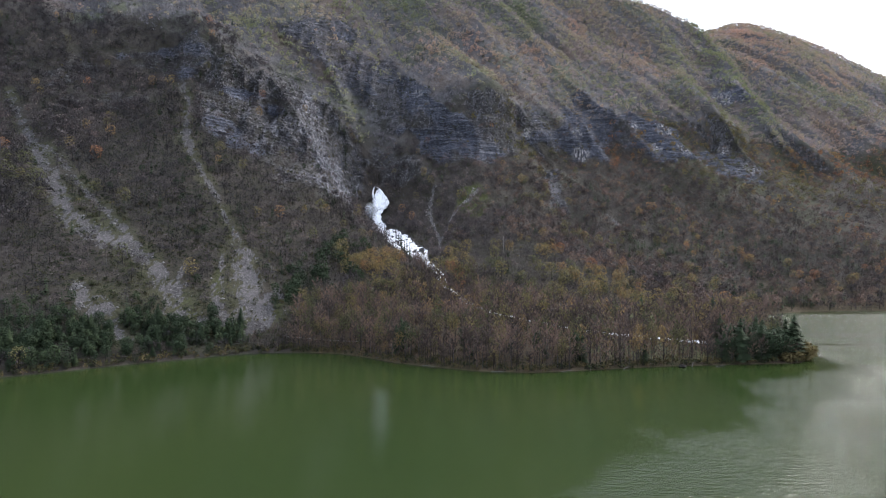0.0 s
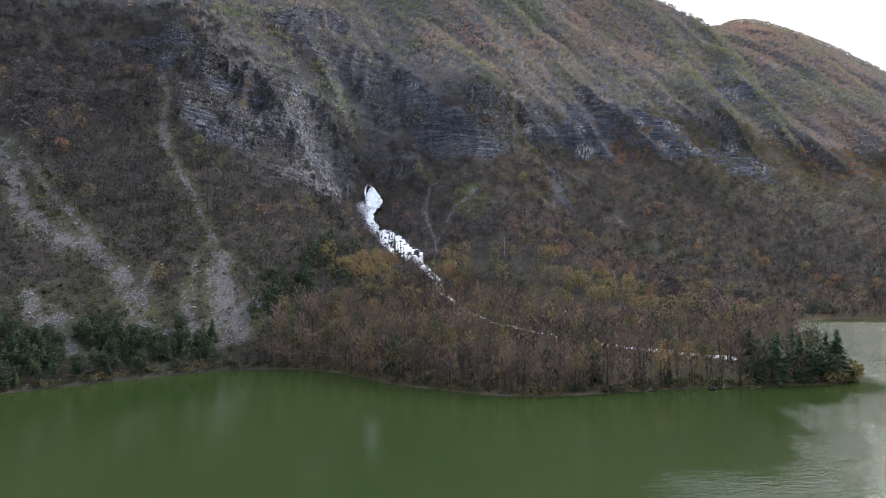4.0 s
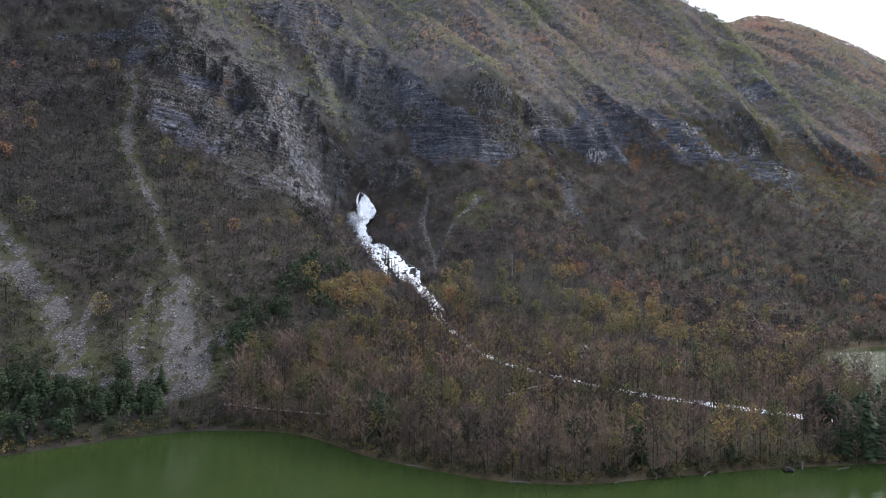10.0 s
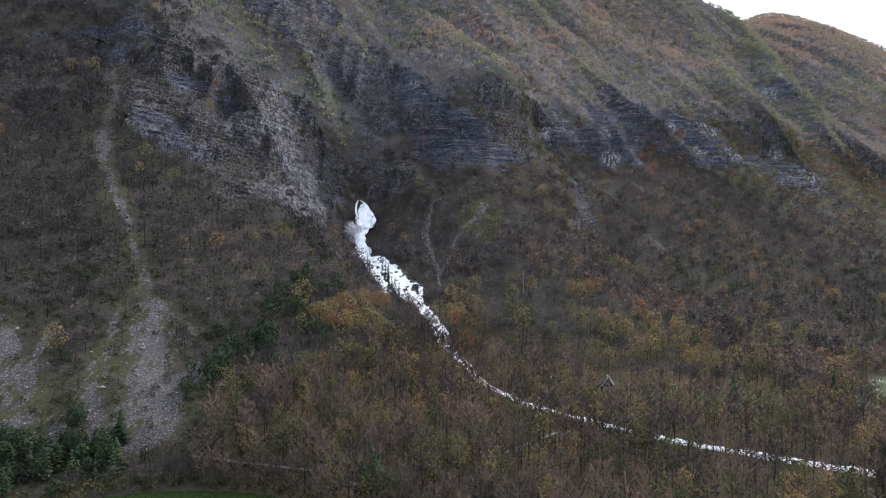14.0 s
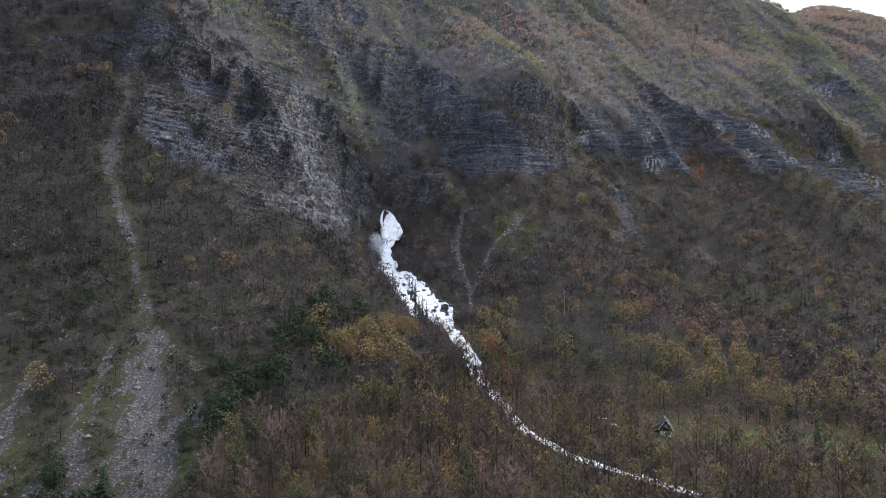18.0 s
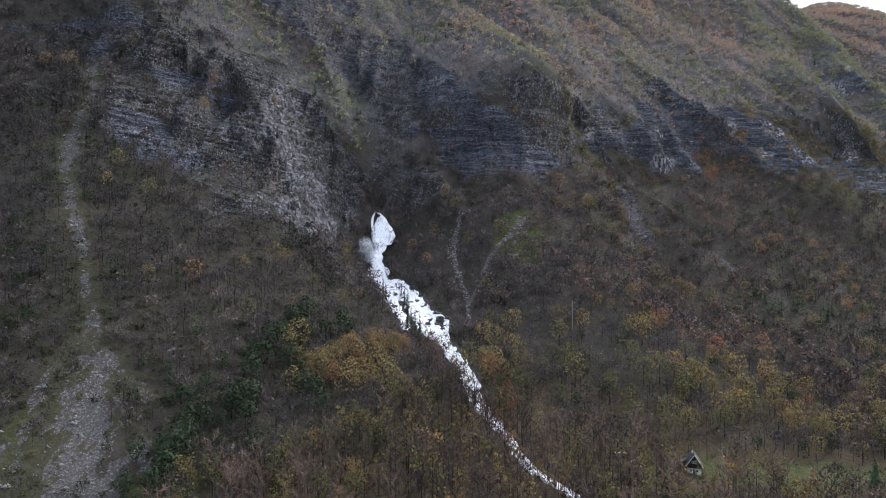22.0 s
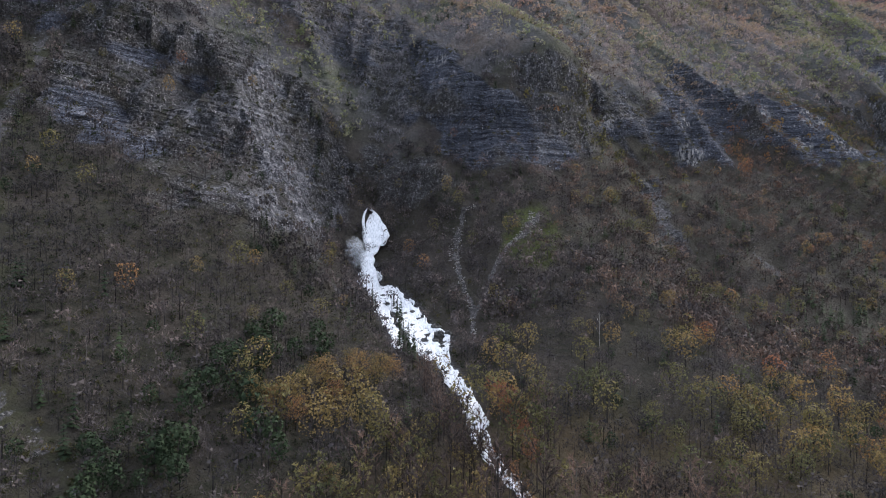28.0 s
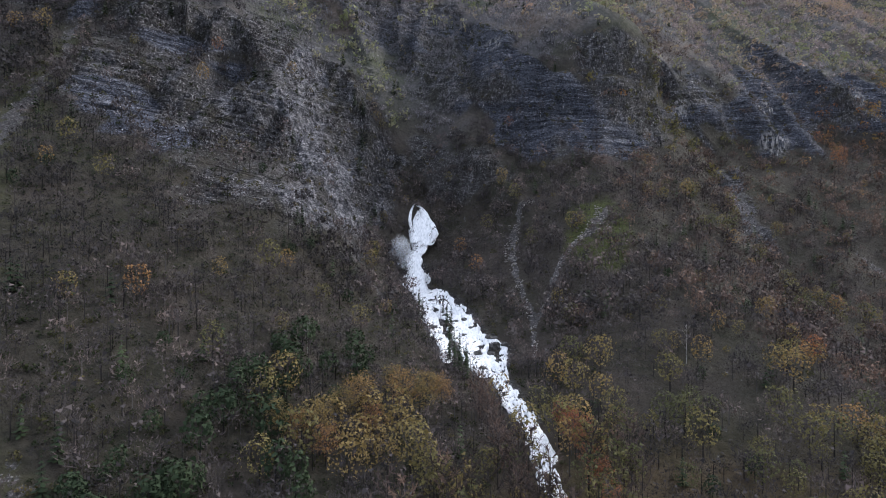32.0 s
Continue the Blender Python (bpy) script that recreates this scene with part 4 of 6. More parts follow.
CELLS = np.linalg.norm(np.cross(np.stack([np.diff(GX, axis=0)[:, :-1], np.diff(GY, axis=0)[:, :-1], np.diff(GZ, axis=0)[:, :-1]], -1),
                                np.stack([np.diff(GX, axis=1)[:-1], np.diff(GY, axis=1)[:-1], np.diff(GZ, axis=1)[:-1]], -1)), axis=-1)


def scatter_steep(x0, x1, y0, y1, gap, seed):
    """Places spread evenly over the slope itself, so that steep ground is as thickly grown as flat ground."""
    rng = np.random.RandomState(seed)
    i, j = np.nonzero(rng.rand(*CELLS.shape) < CELLS / gap ** 2)
    u, v = rng.rand(len(i)), rng.rand(len(i))
    xs = GX[i, j] + u * (GX[i + 1, j] - GX[i, j])
    ys = GY[i, j] + u * (GY[i + 1, j] - GY[i, j]) + v * (GY[i, j + 1] - GY[i, j])
    keep = (xs > x0) & (xs < x1) & (ys > y0) & (ys < y1) & (ground_at(xs, ys) > 0.35) & (ground_at(xs, ys, ZONE) > 0.9)
    keep &= np.interp(ys, (0, 230, 700, 1300), (0, 245, 620, 1150)) * 0.80 > np.abs(xs) - 40
    return xs[keep], ys[keep], rng


def open_ground(xs, ys):
    """How open the forest is: 1 on scree, water, meadow and bare rock."""
    scree, _ = masks(xs, ys)
    water = water_away(xs, ys)
    wet = 1 - step(water, 0.7, 1.0)
    meadow = 1 - step(np.hypot((xs - 122) / 48, (ys - 392) / 17), 0.85, 1.1)
    house = np.maximum(1 - step(np.hypot((xs - 73) / 0.9, (ys - 381) / 1.7), 7, 9), 0.8 * (1 - step(np.hypot((xs - 71) / 8, (ys - 366) / 20), 0.8, 1.1)))
    bare_run = np.minimum.reduce([near_line(xs, ys, *((x, y, max(w, 2.6)) for x, y, w in line)) for line in CHUTES])
    thin = 0.6 * np.maximum(bump(xs, 122, 42) * bump(ys, 360, 22), bump(xs, 98, 34) * bump(ys, 288, 26))
    return np.maximum.reduce([scree, thin, 0.9 * (1 - step(bare_run, 0.9, 1.2)), wet, meadow, house, ground_at(xs, ys, ROCK) * (0.95 - 0.2 * step(ys, 640, 720))])


def on_fan(xs, ys):
    """The flat delta in front of the fall, up to its apex."""
    return (xs > -75) & (xs < 190) & (ground_at(xs, ys, ZONE) < 2.25) & ((xs < 22) | (ys < 396 + 6 * fractal(xs / 20, ys / 20, 2, 173)))


def on_ribs(xs, ys):
    """The sunny backs of the long ribs, still in yellow-green leaf."""
    return np.exp(-np.minimum.reduce([near_line(xs, ys, *line) for line in (RIB_A, RIB_B, RIB_C, SPUR_LINE)]) ** 2)


def russet(xs, ys):
    """Stands of rust-orange beech high on the slope."""
    return np.clip(sum(np.exp(-((xs - x) ** 2 + 0.6 * (ys - y) ** 2) / r ** 2) for x, y, r in ((25, 746, 22), (129, 814, 34), (255, 931, 60), (211, 947, 45), (491, 1053, 60), (523, 993, 50), (600, 1150, 90), (300, 990, 50))), 0, 1)


def gold(xs, ys):
    """How much autumn leaf is left, by place."""
    low = np.exp(-(((xs - 120) / 95) ** 2 + ((ys - 450) / 42) ** 2)) * (0.12 + 0.8 * step(fractal(xs / 13, ys / 13, 3, 133), -0.05, 0.2))
    low = low + np.exp(-(((xs - 240) / 70) ** 2 + ((ys - 560) / 40) ** 2)) * 0.22
    crest = step(ys, 620, 760) * np.clip(0.34 + 0.36 * step(fractal(xs / 30, ys / 30, 3, 135), -0.1, 0.2) + 0.5 * on_ribs(xs, ys) + 0.4 * russet(xs, ys), 0, 0.9)
    apex = np.exp(-(((xs + 44) / 17) ** 2 + ((ys - 412) / 13) ** 2)) * 0.5
    red = np.exp(-(((xs - 6) / 9) ** 2 + ((ys - 424) / 16) ** 2)) * 1.2
    apex = apex + np.exp(-(((xs + 24) / 24) ** 2 + ((ys - 398) / 26) ** 2)) * 0.18
    low = low + 0.75 * np.exp(-near_line(xs, ys, *SPUR_LINE) ** 2) + 0.85 * np.exp(-near_line(xs, ys, *RIB_A[2:]) ** 2)
    streak = np.exp(-(near_line(xs, ys, (78, 572, 9), (112, 548, 12), (150, 530, 14)) ** 2)) * 0.55
    return np.clip(low + crest + apex + red + streak + 0.03 + (0.05 + 0.1 * step(xs, 40, 130)) * fractal(xs / 32, ys / 32, 3, 131), 0, 1)


def evergreen(xs, ys):
    shore_left = np.exp(-((near_line(xs, ys, (-260, 218, 24), (-175, 262, 20), (-135, 292, 17), (-100, 312, 9))) ** 2)) * 0.95
    ravine = np.exp(-((near_line(xs, ys, (-90, 335, 8), (-68, 384, 12), (-62, 440, 10))) ** 2)) * 0.5
    headland = np.exp(-(((xs - 148) / 13) ** 2 + ((ys - 284) / 16) ** 2)) * 1.1
    east = np.exp(-(((xs - 195) / 40) ** 2 + ((ys - 536) / 16) ** 2)) * 0.8 + np.exp(-(((xs - 300) / 60) ** 2 + ((ys - 560) / 40) ** 2)) * 0.35 + np.exp(-(((xs - 250) / 60) ** 2 + ((ys - 488) / 16) ** 2)) * 0.6
    return np.clip(shore_left + ravine + headland + east + 0.045 + 0.14 * fractal(xs / 40, ys / 40, 3, 141), 0, 1)


NEAR_BARE = [broadleaf(200 + k, 14.0 + k % 3, 12, 24, 0, 4, 0.26, 0.17) for k in range(6)]
NEAR_GOLD = [broadleaf(220 + k, 12.5 + k % 3, 12, 14, 320, 5, 0.22, 0.13, 0.31) for k in range(5)]
NEAR_FIR = [conifer(240 + k, 13.0 + 2 * k, 24, 10, 0.23) for k in range(3)]
DELTA_BARE = [broadleaf(250 + k, 13.0 + k % 3, 9, 22, 0, 4, 0.28, 0.21) for k in range(6)]
DELTA_GOLD = [broadleaf(255 + k, 11.5 + k % 3, 8, 14, 120, 4, 0.28, 0.18, 0.44) for k in range(5)]
LOW_BARE = [dome_tree(265 + k, 5.8, 5.2, 66, 0, 0.13, reach=0.65, clumps=10, clump_size=0.34) for k in range(10)]
MID_BARE = [dome_tree(260 + k, 7.2, 6.0, 58, 0, 0.20, reach=0.75, clumps=16, clump_size=0.5) for k in range(10)]
MID_GOLD = [dome_tree(280 + k, 8.5, 6.2, 24, 210, 0.16, 0.27) for k in range(8)]
MID_FIR = [conifer(300 + k, 8.5, 9, 6, 0.21) for k in range(4)]
GREEN_DOME = [dome_tree(315 + k, 7.0, 5.0, 16, 190, 0.22, 0.34) for k in range(5)]
FAR_BARE = [dome_tree(320 + k, 6.2, 6.0, 24, 0, 0.38, clumps=9, clump_size=0.7) for k in range(8)]
FAR_GOLD = [dome_tree(340 + k, 6.2, 6.0, 10, 22, 0.36, 0.80) for k in range(8)]
SHRUBS = [shrub(360 + k, 2.6, 22) for k in range(6)]
THIN_SHRUBS = [shrub(370 + k, 2.6, 13) for k in range(6)]
TREE_MATS = (BARK, TWIG, LEAF)
DELTA_MATS = (BARK, WARM_TWIG, LEAF)
UPPER_MATS = (BARK, HAZED_TWIG, OLIVE)
FIR_MATS = (BARK, NEEDLE, NEEDLE)


def tones_of(xs, ys, rng, seed):
    # tones rise upslope and to the right: distance haze put into the colour
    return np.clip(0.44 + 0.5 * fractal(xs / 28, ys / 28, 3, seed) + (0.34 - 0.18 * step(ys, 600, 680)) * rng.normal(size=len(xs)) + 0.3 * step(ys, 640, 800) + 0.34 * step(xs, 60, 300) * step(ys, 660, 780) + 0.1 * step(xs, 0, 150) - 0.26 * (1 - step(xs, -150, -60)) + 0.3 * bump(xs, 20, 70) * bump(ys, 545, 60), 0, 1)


def leaf_tones(xs, ys, rng):
    """From olive over yellow to russet; red by the foot of the cascade, olive up on the ribs."""
    red = np.exp(-(((xs - 6) / 10) ** 2 + ((ys - 424) / 18) ** 2))
    yellow = np.exp(-(((xs + 44) / 22) ** 2 + ((ys - 409) / 20) ** 2))
    base = 0.38 - 0.12 * (1 - step(ys, 385, 430)) + (0.5 + 0.15 * step(ys, 620, 720)) * fractal(xs / 60, ys / 60, 3, 151) + (0.17 - 0.08 * step(ys, 620, 720)) * rng.normal(size=len(xs)) - 0.34 * on_ribs(xs, ys) * step(ys, 580, 605) + 0.35 * russet(xs, ys)
    return np.clip(base * (1 - yellow) + 0.5 * yellow + red * 0.45, 0, 1)


# the delta forest: the stems nearest the lake are trees of their own, the rest one stand
xs, ys, rng = scatter(-80, 205, 240, 530, 4.2, 401)
keep = on_fan(xs, ys) & (rng.rand(len(xs)) > open_ground(xs, ys)) & (rng.rand(len(xs)) < 0.86)
xs, ys = xs[keep], ys[keep]
draw, firs, golds = rng.rand(len(xs)), evergreen(xs, ys), gold(xs, ys)
fir = draw < (firs - 0.07) * 0.75
leafy = ~fir & (rng.rand(len(xs)) < 0.30 + 0.65 * golds)
bare = ~fir & ~leafy
size = 0.5 + 0.62 * rng.rand(len(xs)) ** 0.8
tone, leaf_tone = tones_of(xs, ys, rng, 161), leaf_tones(xs, ys, rng)
order = ys - np.interp(xs, SHORE[0], SHORE[1])
for mask, kinds, rest_kinds, mats, names, label, category, many in (
        (bare, NEAR_BARE, DELTA_BARE, DELTA_MATS, ("trunk", "crown", "foliage"), "leafless beech tree with a slim grey-brown trunk on the lake delta", "bare_tree", 290),
        (leafy, NEAR_GOLD, DELTA_GOLD, DELTA_MATS, ("trunk", "crown", "foliage"), "thin autumn tree with sparse yellow-brown leaves on the lake delta", "autumn_tree", 200),
        (fir, NEAR_FIR, NEAR_FIR, FIR_MATS, ("trunk", "crown", "foliage"), "dark green spruce standing among bare trees by the lake", "spruce_tree", 80)):
    ids = np.flatnonzero(mask)
    ids = ids[np.argsort(order[ids], kind="stable")]
    singles, rest = ids[:many], ids[many:]
    masters = []
    for k, i in enumerate(singles):
        x, y = float(xs[i]), float(ys[i])
        m = pose(x, y, float(ground_at(x, y)[0]), 0, 0, float(rng.rand() * 360))
        shade = (leaf_tone if category == "autumn_tree" else tone)[i]
        slot = k % 14
        if k < 14:
            masters.append(thing_tree(category, label, category.replace("_", " "), "trees on the delta", kinds[k % len(kinds)], names, mats, shade))
            masters[-1].matrix_basis = m @ Matrix.Diagonal((size[i], size[i], size[i], 1))
        else:
            made = copy_thing(masters[slot], m)
            made.scale = (size[i], size[i], size[i] * (0.85 + 0.3 * rng.rand()))
    if len(rest):
        wood_of("delta_" + category.replace("tree", "wood"), label.replace("tree", "trees").replace("spruce standing", "spruces standing").replace(" a slim grey-brown trunk", " slim grey-brown trunks"), "woodland",
                rest_kinds, mats, xs[rest], ys[rest], size[rest], (leaf_tone if category == "autumn_tree" else tone)[rest], 411)

# the slopes: three belts, finer below
for belt, (x0, x1, y0, y1, gap, bares, leafs, name) in enumerate((
        (-460, 470, 200, 720, 4.3, MID_BARE, MID_GOLD, "slope"),
        (-560, 900, 560, 1260, 5.3, FAR_BARE, FAR_GOLD, "upper_slope"))):
    xs, ys, rng = scatter_steep(x0, x1, y0, y1, gap, 421 + belt)
    line = 606 + 85 * step(xs, 110, 190) * (1 - step(xs, 330, 400)) + 25 * fractal(xs / 50, ys / 50, 2, 171)
    zone = ground_at(xs, ys, ZONE)
    inside = ((ys < line) if belt == 0 else (ys >= line)) & ~on_fan(xs, ys) & (zone < 7.15)
    keep = inside & (rng.rand(len(xs)) > open_ground(xs, ys)) & (rng.rand(len(xs)) < 0.93)
    xs, ys = xs[keep], ys[keep]
    fir = rng.rand(len(xs)) < evergreen(xs, ys) * (0.9 if belt == 0 else 0.25)
    leafy = ~fir & (rng.rand(len(xs)) < gold(xs, ys) * (0.5 if belt == 0 else 0.9))
    bare = ~fir & ~leafy
    size = (0.66 + 0.66 * rng.rand(len(xs))) * np.interp(ys, (300, 390, 470, 560, 700, 1200), (1.0, 1.35, 1.2, 0.95, 0.85, 1.0))
    size = np.where(fir, size * (1 + 0.75 * np.exp(-near_line(xs, ys, (-90, 335, 12), (-66, 384, 16), (-62, 440, 14)) ** 2)), size)
    tone, leaf_tone = tones_of(xs, ys, rng, 181), leaf_tones(xs, ys, rng)
    low = bare & (ys < 480) & (np.abs(xs + 40) < 190) & (belt == 0)
    bare = bare & ~low
    if low.any():
        wood_of("foot_slope_bare_wood", "leafless grey-brown beeches on the foot of the slope", "woodland", LOW_BARE, TREE_MATS, xs[low], ys[low], size[low], tone[low], 433)
    fade = ys + 70 * fractal(xs / 60, ys / 60, 2, 189) < 700 + 160 * (1 - step(xs, -120, -20))
    fade |= zone[keep] < 4.7
    warm = bare & (rng.rand(len(xs)) < 0.6 * step(xs + 40 * fractal(xs / 40, ys / 40, 2, 187), -5, 60)) & ((belt == 0) | fade)
    grey = bare & ~warm & ((belt == 0) | ~fade)
    foot = bare & ~warm & (belt == 1) & (zone[keep] < 4.7)
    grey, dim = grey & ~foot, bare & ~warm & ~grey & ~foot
    russet_low = leafy & (belt == 1) & (zone[keep] < 4.7)
    leafy = leafy & ~russet_low
    if foot.any():
        wood_of("crag_foot_wood", "leafless grey-brown wood at the foot of the crags", "woodland", bares, TREE_MATS, xs[foot], ys[foot], size[foot], tone[foot], 439)
        wood_of("crag_foot_autumn_wood", "scattered trees in brown and yellow leaf at the foot of the crags", "woodland", leafs, TREE_MATS, xs[russet_low], ys[russet_low], size[russet_low], leaf_tone[russet_low], 445)
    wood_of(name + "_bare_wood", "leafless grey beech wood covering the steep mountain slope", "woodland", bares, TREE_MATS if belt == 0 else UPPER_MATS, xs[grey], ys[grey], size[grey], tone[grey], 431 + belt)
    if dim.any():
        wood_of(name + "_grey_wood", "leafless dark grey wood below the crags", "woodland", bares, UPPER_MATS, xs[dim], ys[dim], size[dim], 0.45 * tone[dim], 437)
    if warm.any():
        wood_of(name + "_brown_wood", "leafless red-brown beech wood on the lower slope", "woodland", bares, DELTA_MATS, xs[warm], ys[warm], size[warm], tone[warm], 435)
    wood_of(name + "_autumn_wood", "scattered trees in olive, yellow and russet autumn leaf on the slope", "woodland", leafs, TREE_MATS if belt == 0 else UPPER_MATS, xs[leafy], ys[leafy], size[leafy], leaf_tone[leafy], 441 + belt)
    tall = fir & (size > 1.25)
    fir = fir & ~tall
    if tall.any():
        wood_of("ravine_spruce_wood", "dark green spruces and young trees filling the ravine beside the scree", "woodland", GREEN_DOME, FIR_MATS, xs[tall], ys[tall], size[tall] * 0.6, 0.45 * tone[tall], 459)
    wood_of(name + "_spruce_wood", "dark green spruces scattered over the mountain slope", "woodland", MID_FIR, FIR_MATS, xs[fir], ys[fir], size[fir] * 0.95, tone[fir], 451 + belt)

# a thick belt of young spruces along the left shore: those at the water are trees of their own
xs, ys, rng = scatter(-330, -84, 180, 345, 3.4, 455)
keep = (rng.rand(len(xs)) < (evergreen(xs, ys) - 0.25) * 0.95) & (rng.rand(len(xs)) > masks(xs, ys)[0])
xs, ys = xs[keep], ys[keep]
order = np.argsort(ys - np.interp(xs, SHORE[0], SHORE[1]) + 0.25 * np.abs(xs + 130))
size, tone = 0.32 + 0.62 * rng.rand(len(xs)) ** 1.5, tones_of(xs, ys, rng, 185)
masters = []
for k, i in enumerate(order[:150]):
    x, y, g = float(xs[i]), float(ys[i]), float(size[i])
    m = pose(x, y, float(ground_at(x, y)[0]), 0, 0, float(rng.rand() * 360))
    if k < 9:
        masters.append(thing_tree("spruce_tree", "dense dark green evergreen tree at the foot of the scree", "spruce tree", "spruces on the shore", NEAR_FIR[k % 3] if k % 3 == 0 else dome_tree(630 + k, 10.0, 5.4, 40, 900, 0.16, 0.28, 5), ("trunk", "crown", "foliage"), FIR_MATS, float(tone[i])))
        masters[-1].matrix_basis = m @ Matrix.Diagonal((g * 1.3, g * 1.3, g, 1))
    else:
        copy_thing(masters[k % 9], m).scale = (g * 1.3, g * 1.3, g)
rest = order[150:]
wood_of("shore_spruce_wood", "dark green spruces crowding the foot of the slope", "woodland", MID_FIR, FIR_MATS, xs[rest], ys[rest], size[rest] * 1.2, tone[rest], 457)

xs, ys, rng = scatter(-330, -80, 180, 350, 3.6, 456)
keep = (rng.rand(len(xs)) < 1.3 * (evergreen(xs, ys) - 0.2)) & (rng.rand(len(xs)) > 1.2 * masks(xs, ys)[0])
xs, ys = xs[keep], ys[keep]
wood_of("shore_green_wood", "dense dark green young trees along the rocky shore", "woodland", GREEN_DOME, FIR_MATS, xs, ys, 0.55 + 0.6 * rng.rand(len(xs)), np.clip(0.35 + 0.35 * rng.normal(size=len(xs)), 0, 1), 458)

# dark green scrub between the tongues of scree
xs, ys, rng = scatter(-240, -74, 285, 400, 2.4, 465)
keep = (rng.rand(len(xs)) > 0.2 + 1.3 * masks(xs, ys)[0]) & (rng.rand(len(xs)) < 0.25 + 0.5 * masks(xs, ys)[1] + 0.5 * overgrown(xs, ys))
xs, ys = xs[keep], ys[keep]
wood_of("scree_scrub", "dark green and olive scrub growing between tongues of scree", "scrub", SHRUBS, (TWIG, SHRUB), xs, ys, 0.45 + 0.8 * rng.rand(len(xs)) ** 1.5, np.clip(0.22 + 0.25 * rng.normal(size=len(xs)), 0, 1), 467)

# undergrowth of the delta and a fringe of saplings at the water
xs, ys, rng = scatter(-80, 190, 240, 500, 2.9, 463)
margin = ys - np.interp(xs, SHORE[0], SHORE[1])
keep = on_fan(xs, ys) & (rng.rand(len(xs)) > open_ground(xs, ys)) & (rng.rand(len(xs)) < 0.5 + 0.4 * (margin < 20))
xs, ys, margin = xs[keep], ys[keep], margin[keep]
wood_of("delta_undergrowth", "brown and olive undergrowth beneath the delta trees", "undergrowth", SHRUBS, (WARM_TWIG, SHRUB), xs, ys, 0.4 + 0.9 * rng.rand(len(xs)), np.clip(tones_of(xs, ys, rng, 193) + 0.3, 0, 1), 473)
young = rng.rand(len(xs)) < 0.08 + 0.4 * (margin < 14)
wood_of("delta_saplings", "thin leafless saplings between the delta trees and along the water", "saplings", DELTA_BARE, DELTA_MATS, xs[young] + 0.8, ys[young], 0.22 + 0.3 * rng.rand(young.sum()), tones_of(xs[young], ys[young], rng, 195), 475)

fx = np.arange(-330, 165, 0.8)
fx = fx + rng.normal(size=len(fx)) * 0.6
shore_columns = np.flatnonzero((COLUMNS > -345) & (COLUMNS < 175))
waterline = [np.interp(0.1, GZ[c][ZONE[c] < 1.6], GY[c][ZONE[c] < 1.6]) for c in shore_columns]
fy = np.interp(fx, COLUMNS[shore_columns], waterline) + 0.2 + 5.5 * rng.rand(len(fx)) ** 1.6
dry = near_line(fx, fy, *STREAM) > 1.2
fx, fy = fx[dry], fy[dry]
wood_of("shore_scrub", "brown waterside scrub overhanging the lake edge", "scrub", SHRUBS, (WARM_TWIG, SHRUB), fx, fy, 0.55 + 0.95 * rng.rand(len(fx)), np.clip(0.45 + 0.4 * rng.normal(size=len(fx)), 0, 1), 477)
some = (rng.rand(len(fx)) < 0.5) & (fx > -90)
wood_of("shore_saplings", "slender leafless saplings leaning at the waterline", "saplings", DELTA_BARE, DELTA_MATS, fx[some], fy[some] + 0.5, 0.3 + 0.55 * rng.rand(some.sum()), tones_of(fx[some], fy[some], rng, 197), 479)

# low growth under the trees at the foot of the left slope
xs, ys, rng = scatter(-230, 20, 290, 520, 2.7, 459)
keep = ~on_fan(xs, ys) & (rng.rand(len(xs)) > 1.2 * open_ground(xs, ys)) & (rng.rand(len(xs)) < 0.8)
xs, ys = xs[keep], ys[keep]
wood_of("slope_undergrowth", "olive and brown undergrowth between the trees of the slope", "undergrowth", THIN_SHRUBS, (TWIG, SHRUB), xs, ys, 0.5 + 0.6 * rng.rand(len(xs)), np.clip(tones_of(xs, ys, rng, 199) - 0.28, 0, 1), 481)

# low scrub on scree edges, ledges and gullies
xs, ys, rng = scatter_steep(-330, 400, 250, 860, 5.0, 461)
scree, green = masks(xs, ys)
rocky = ground_at(xs, ys, ROCK)
keep = (rng.rand(len(xs)) < 0.10 + 0.75 * green * (1 - 0.6 * scree) + 0.30 * scree + 0.42 * rocky) & ~on_fan(xs, ys)
keep &= water_away(xs, ys) > 1.1
xs, ys = xs[keep], ys[keep]
wood_of("slope_scrub", "low olive and brown scrub on ledges and scree edges", "scrub", SHRUBS, (TWIG, SHRUB), xs, ys, 0.45 + 0.8 * rng.rand(len(xs)), tones_of(xs, ys, rng, 191), 471)


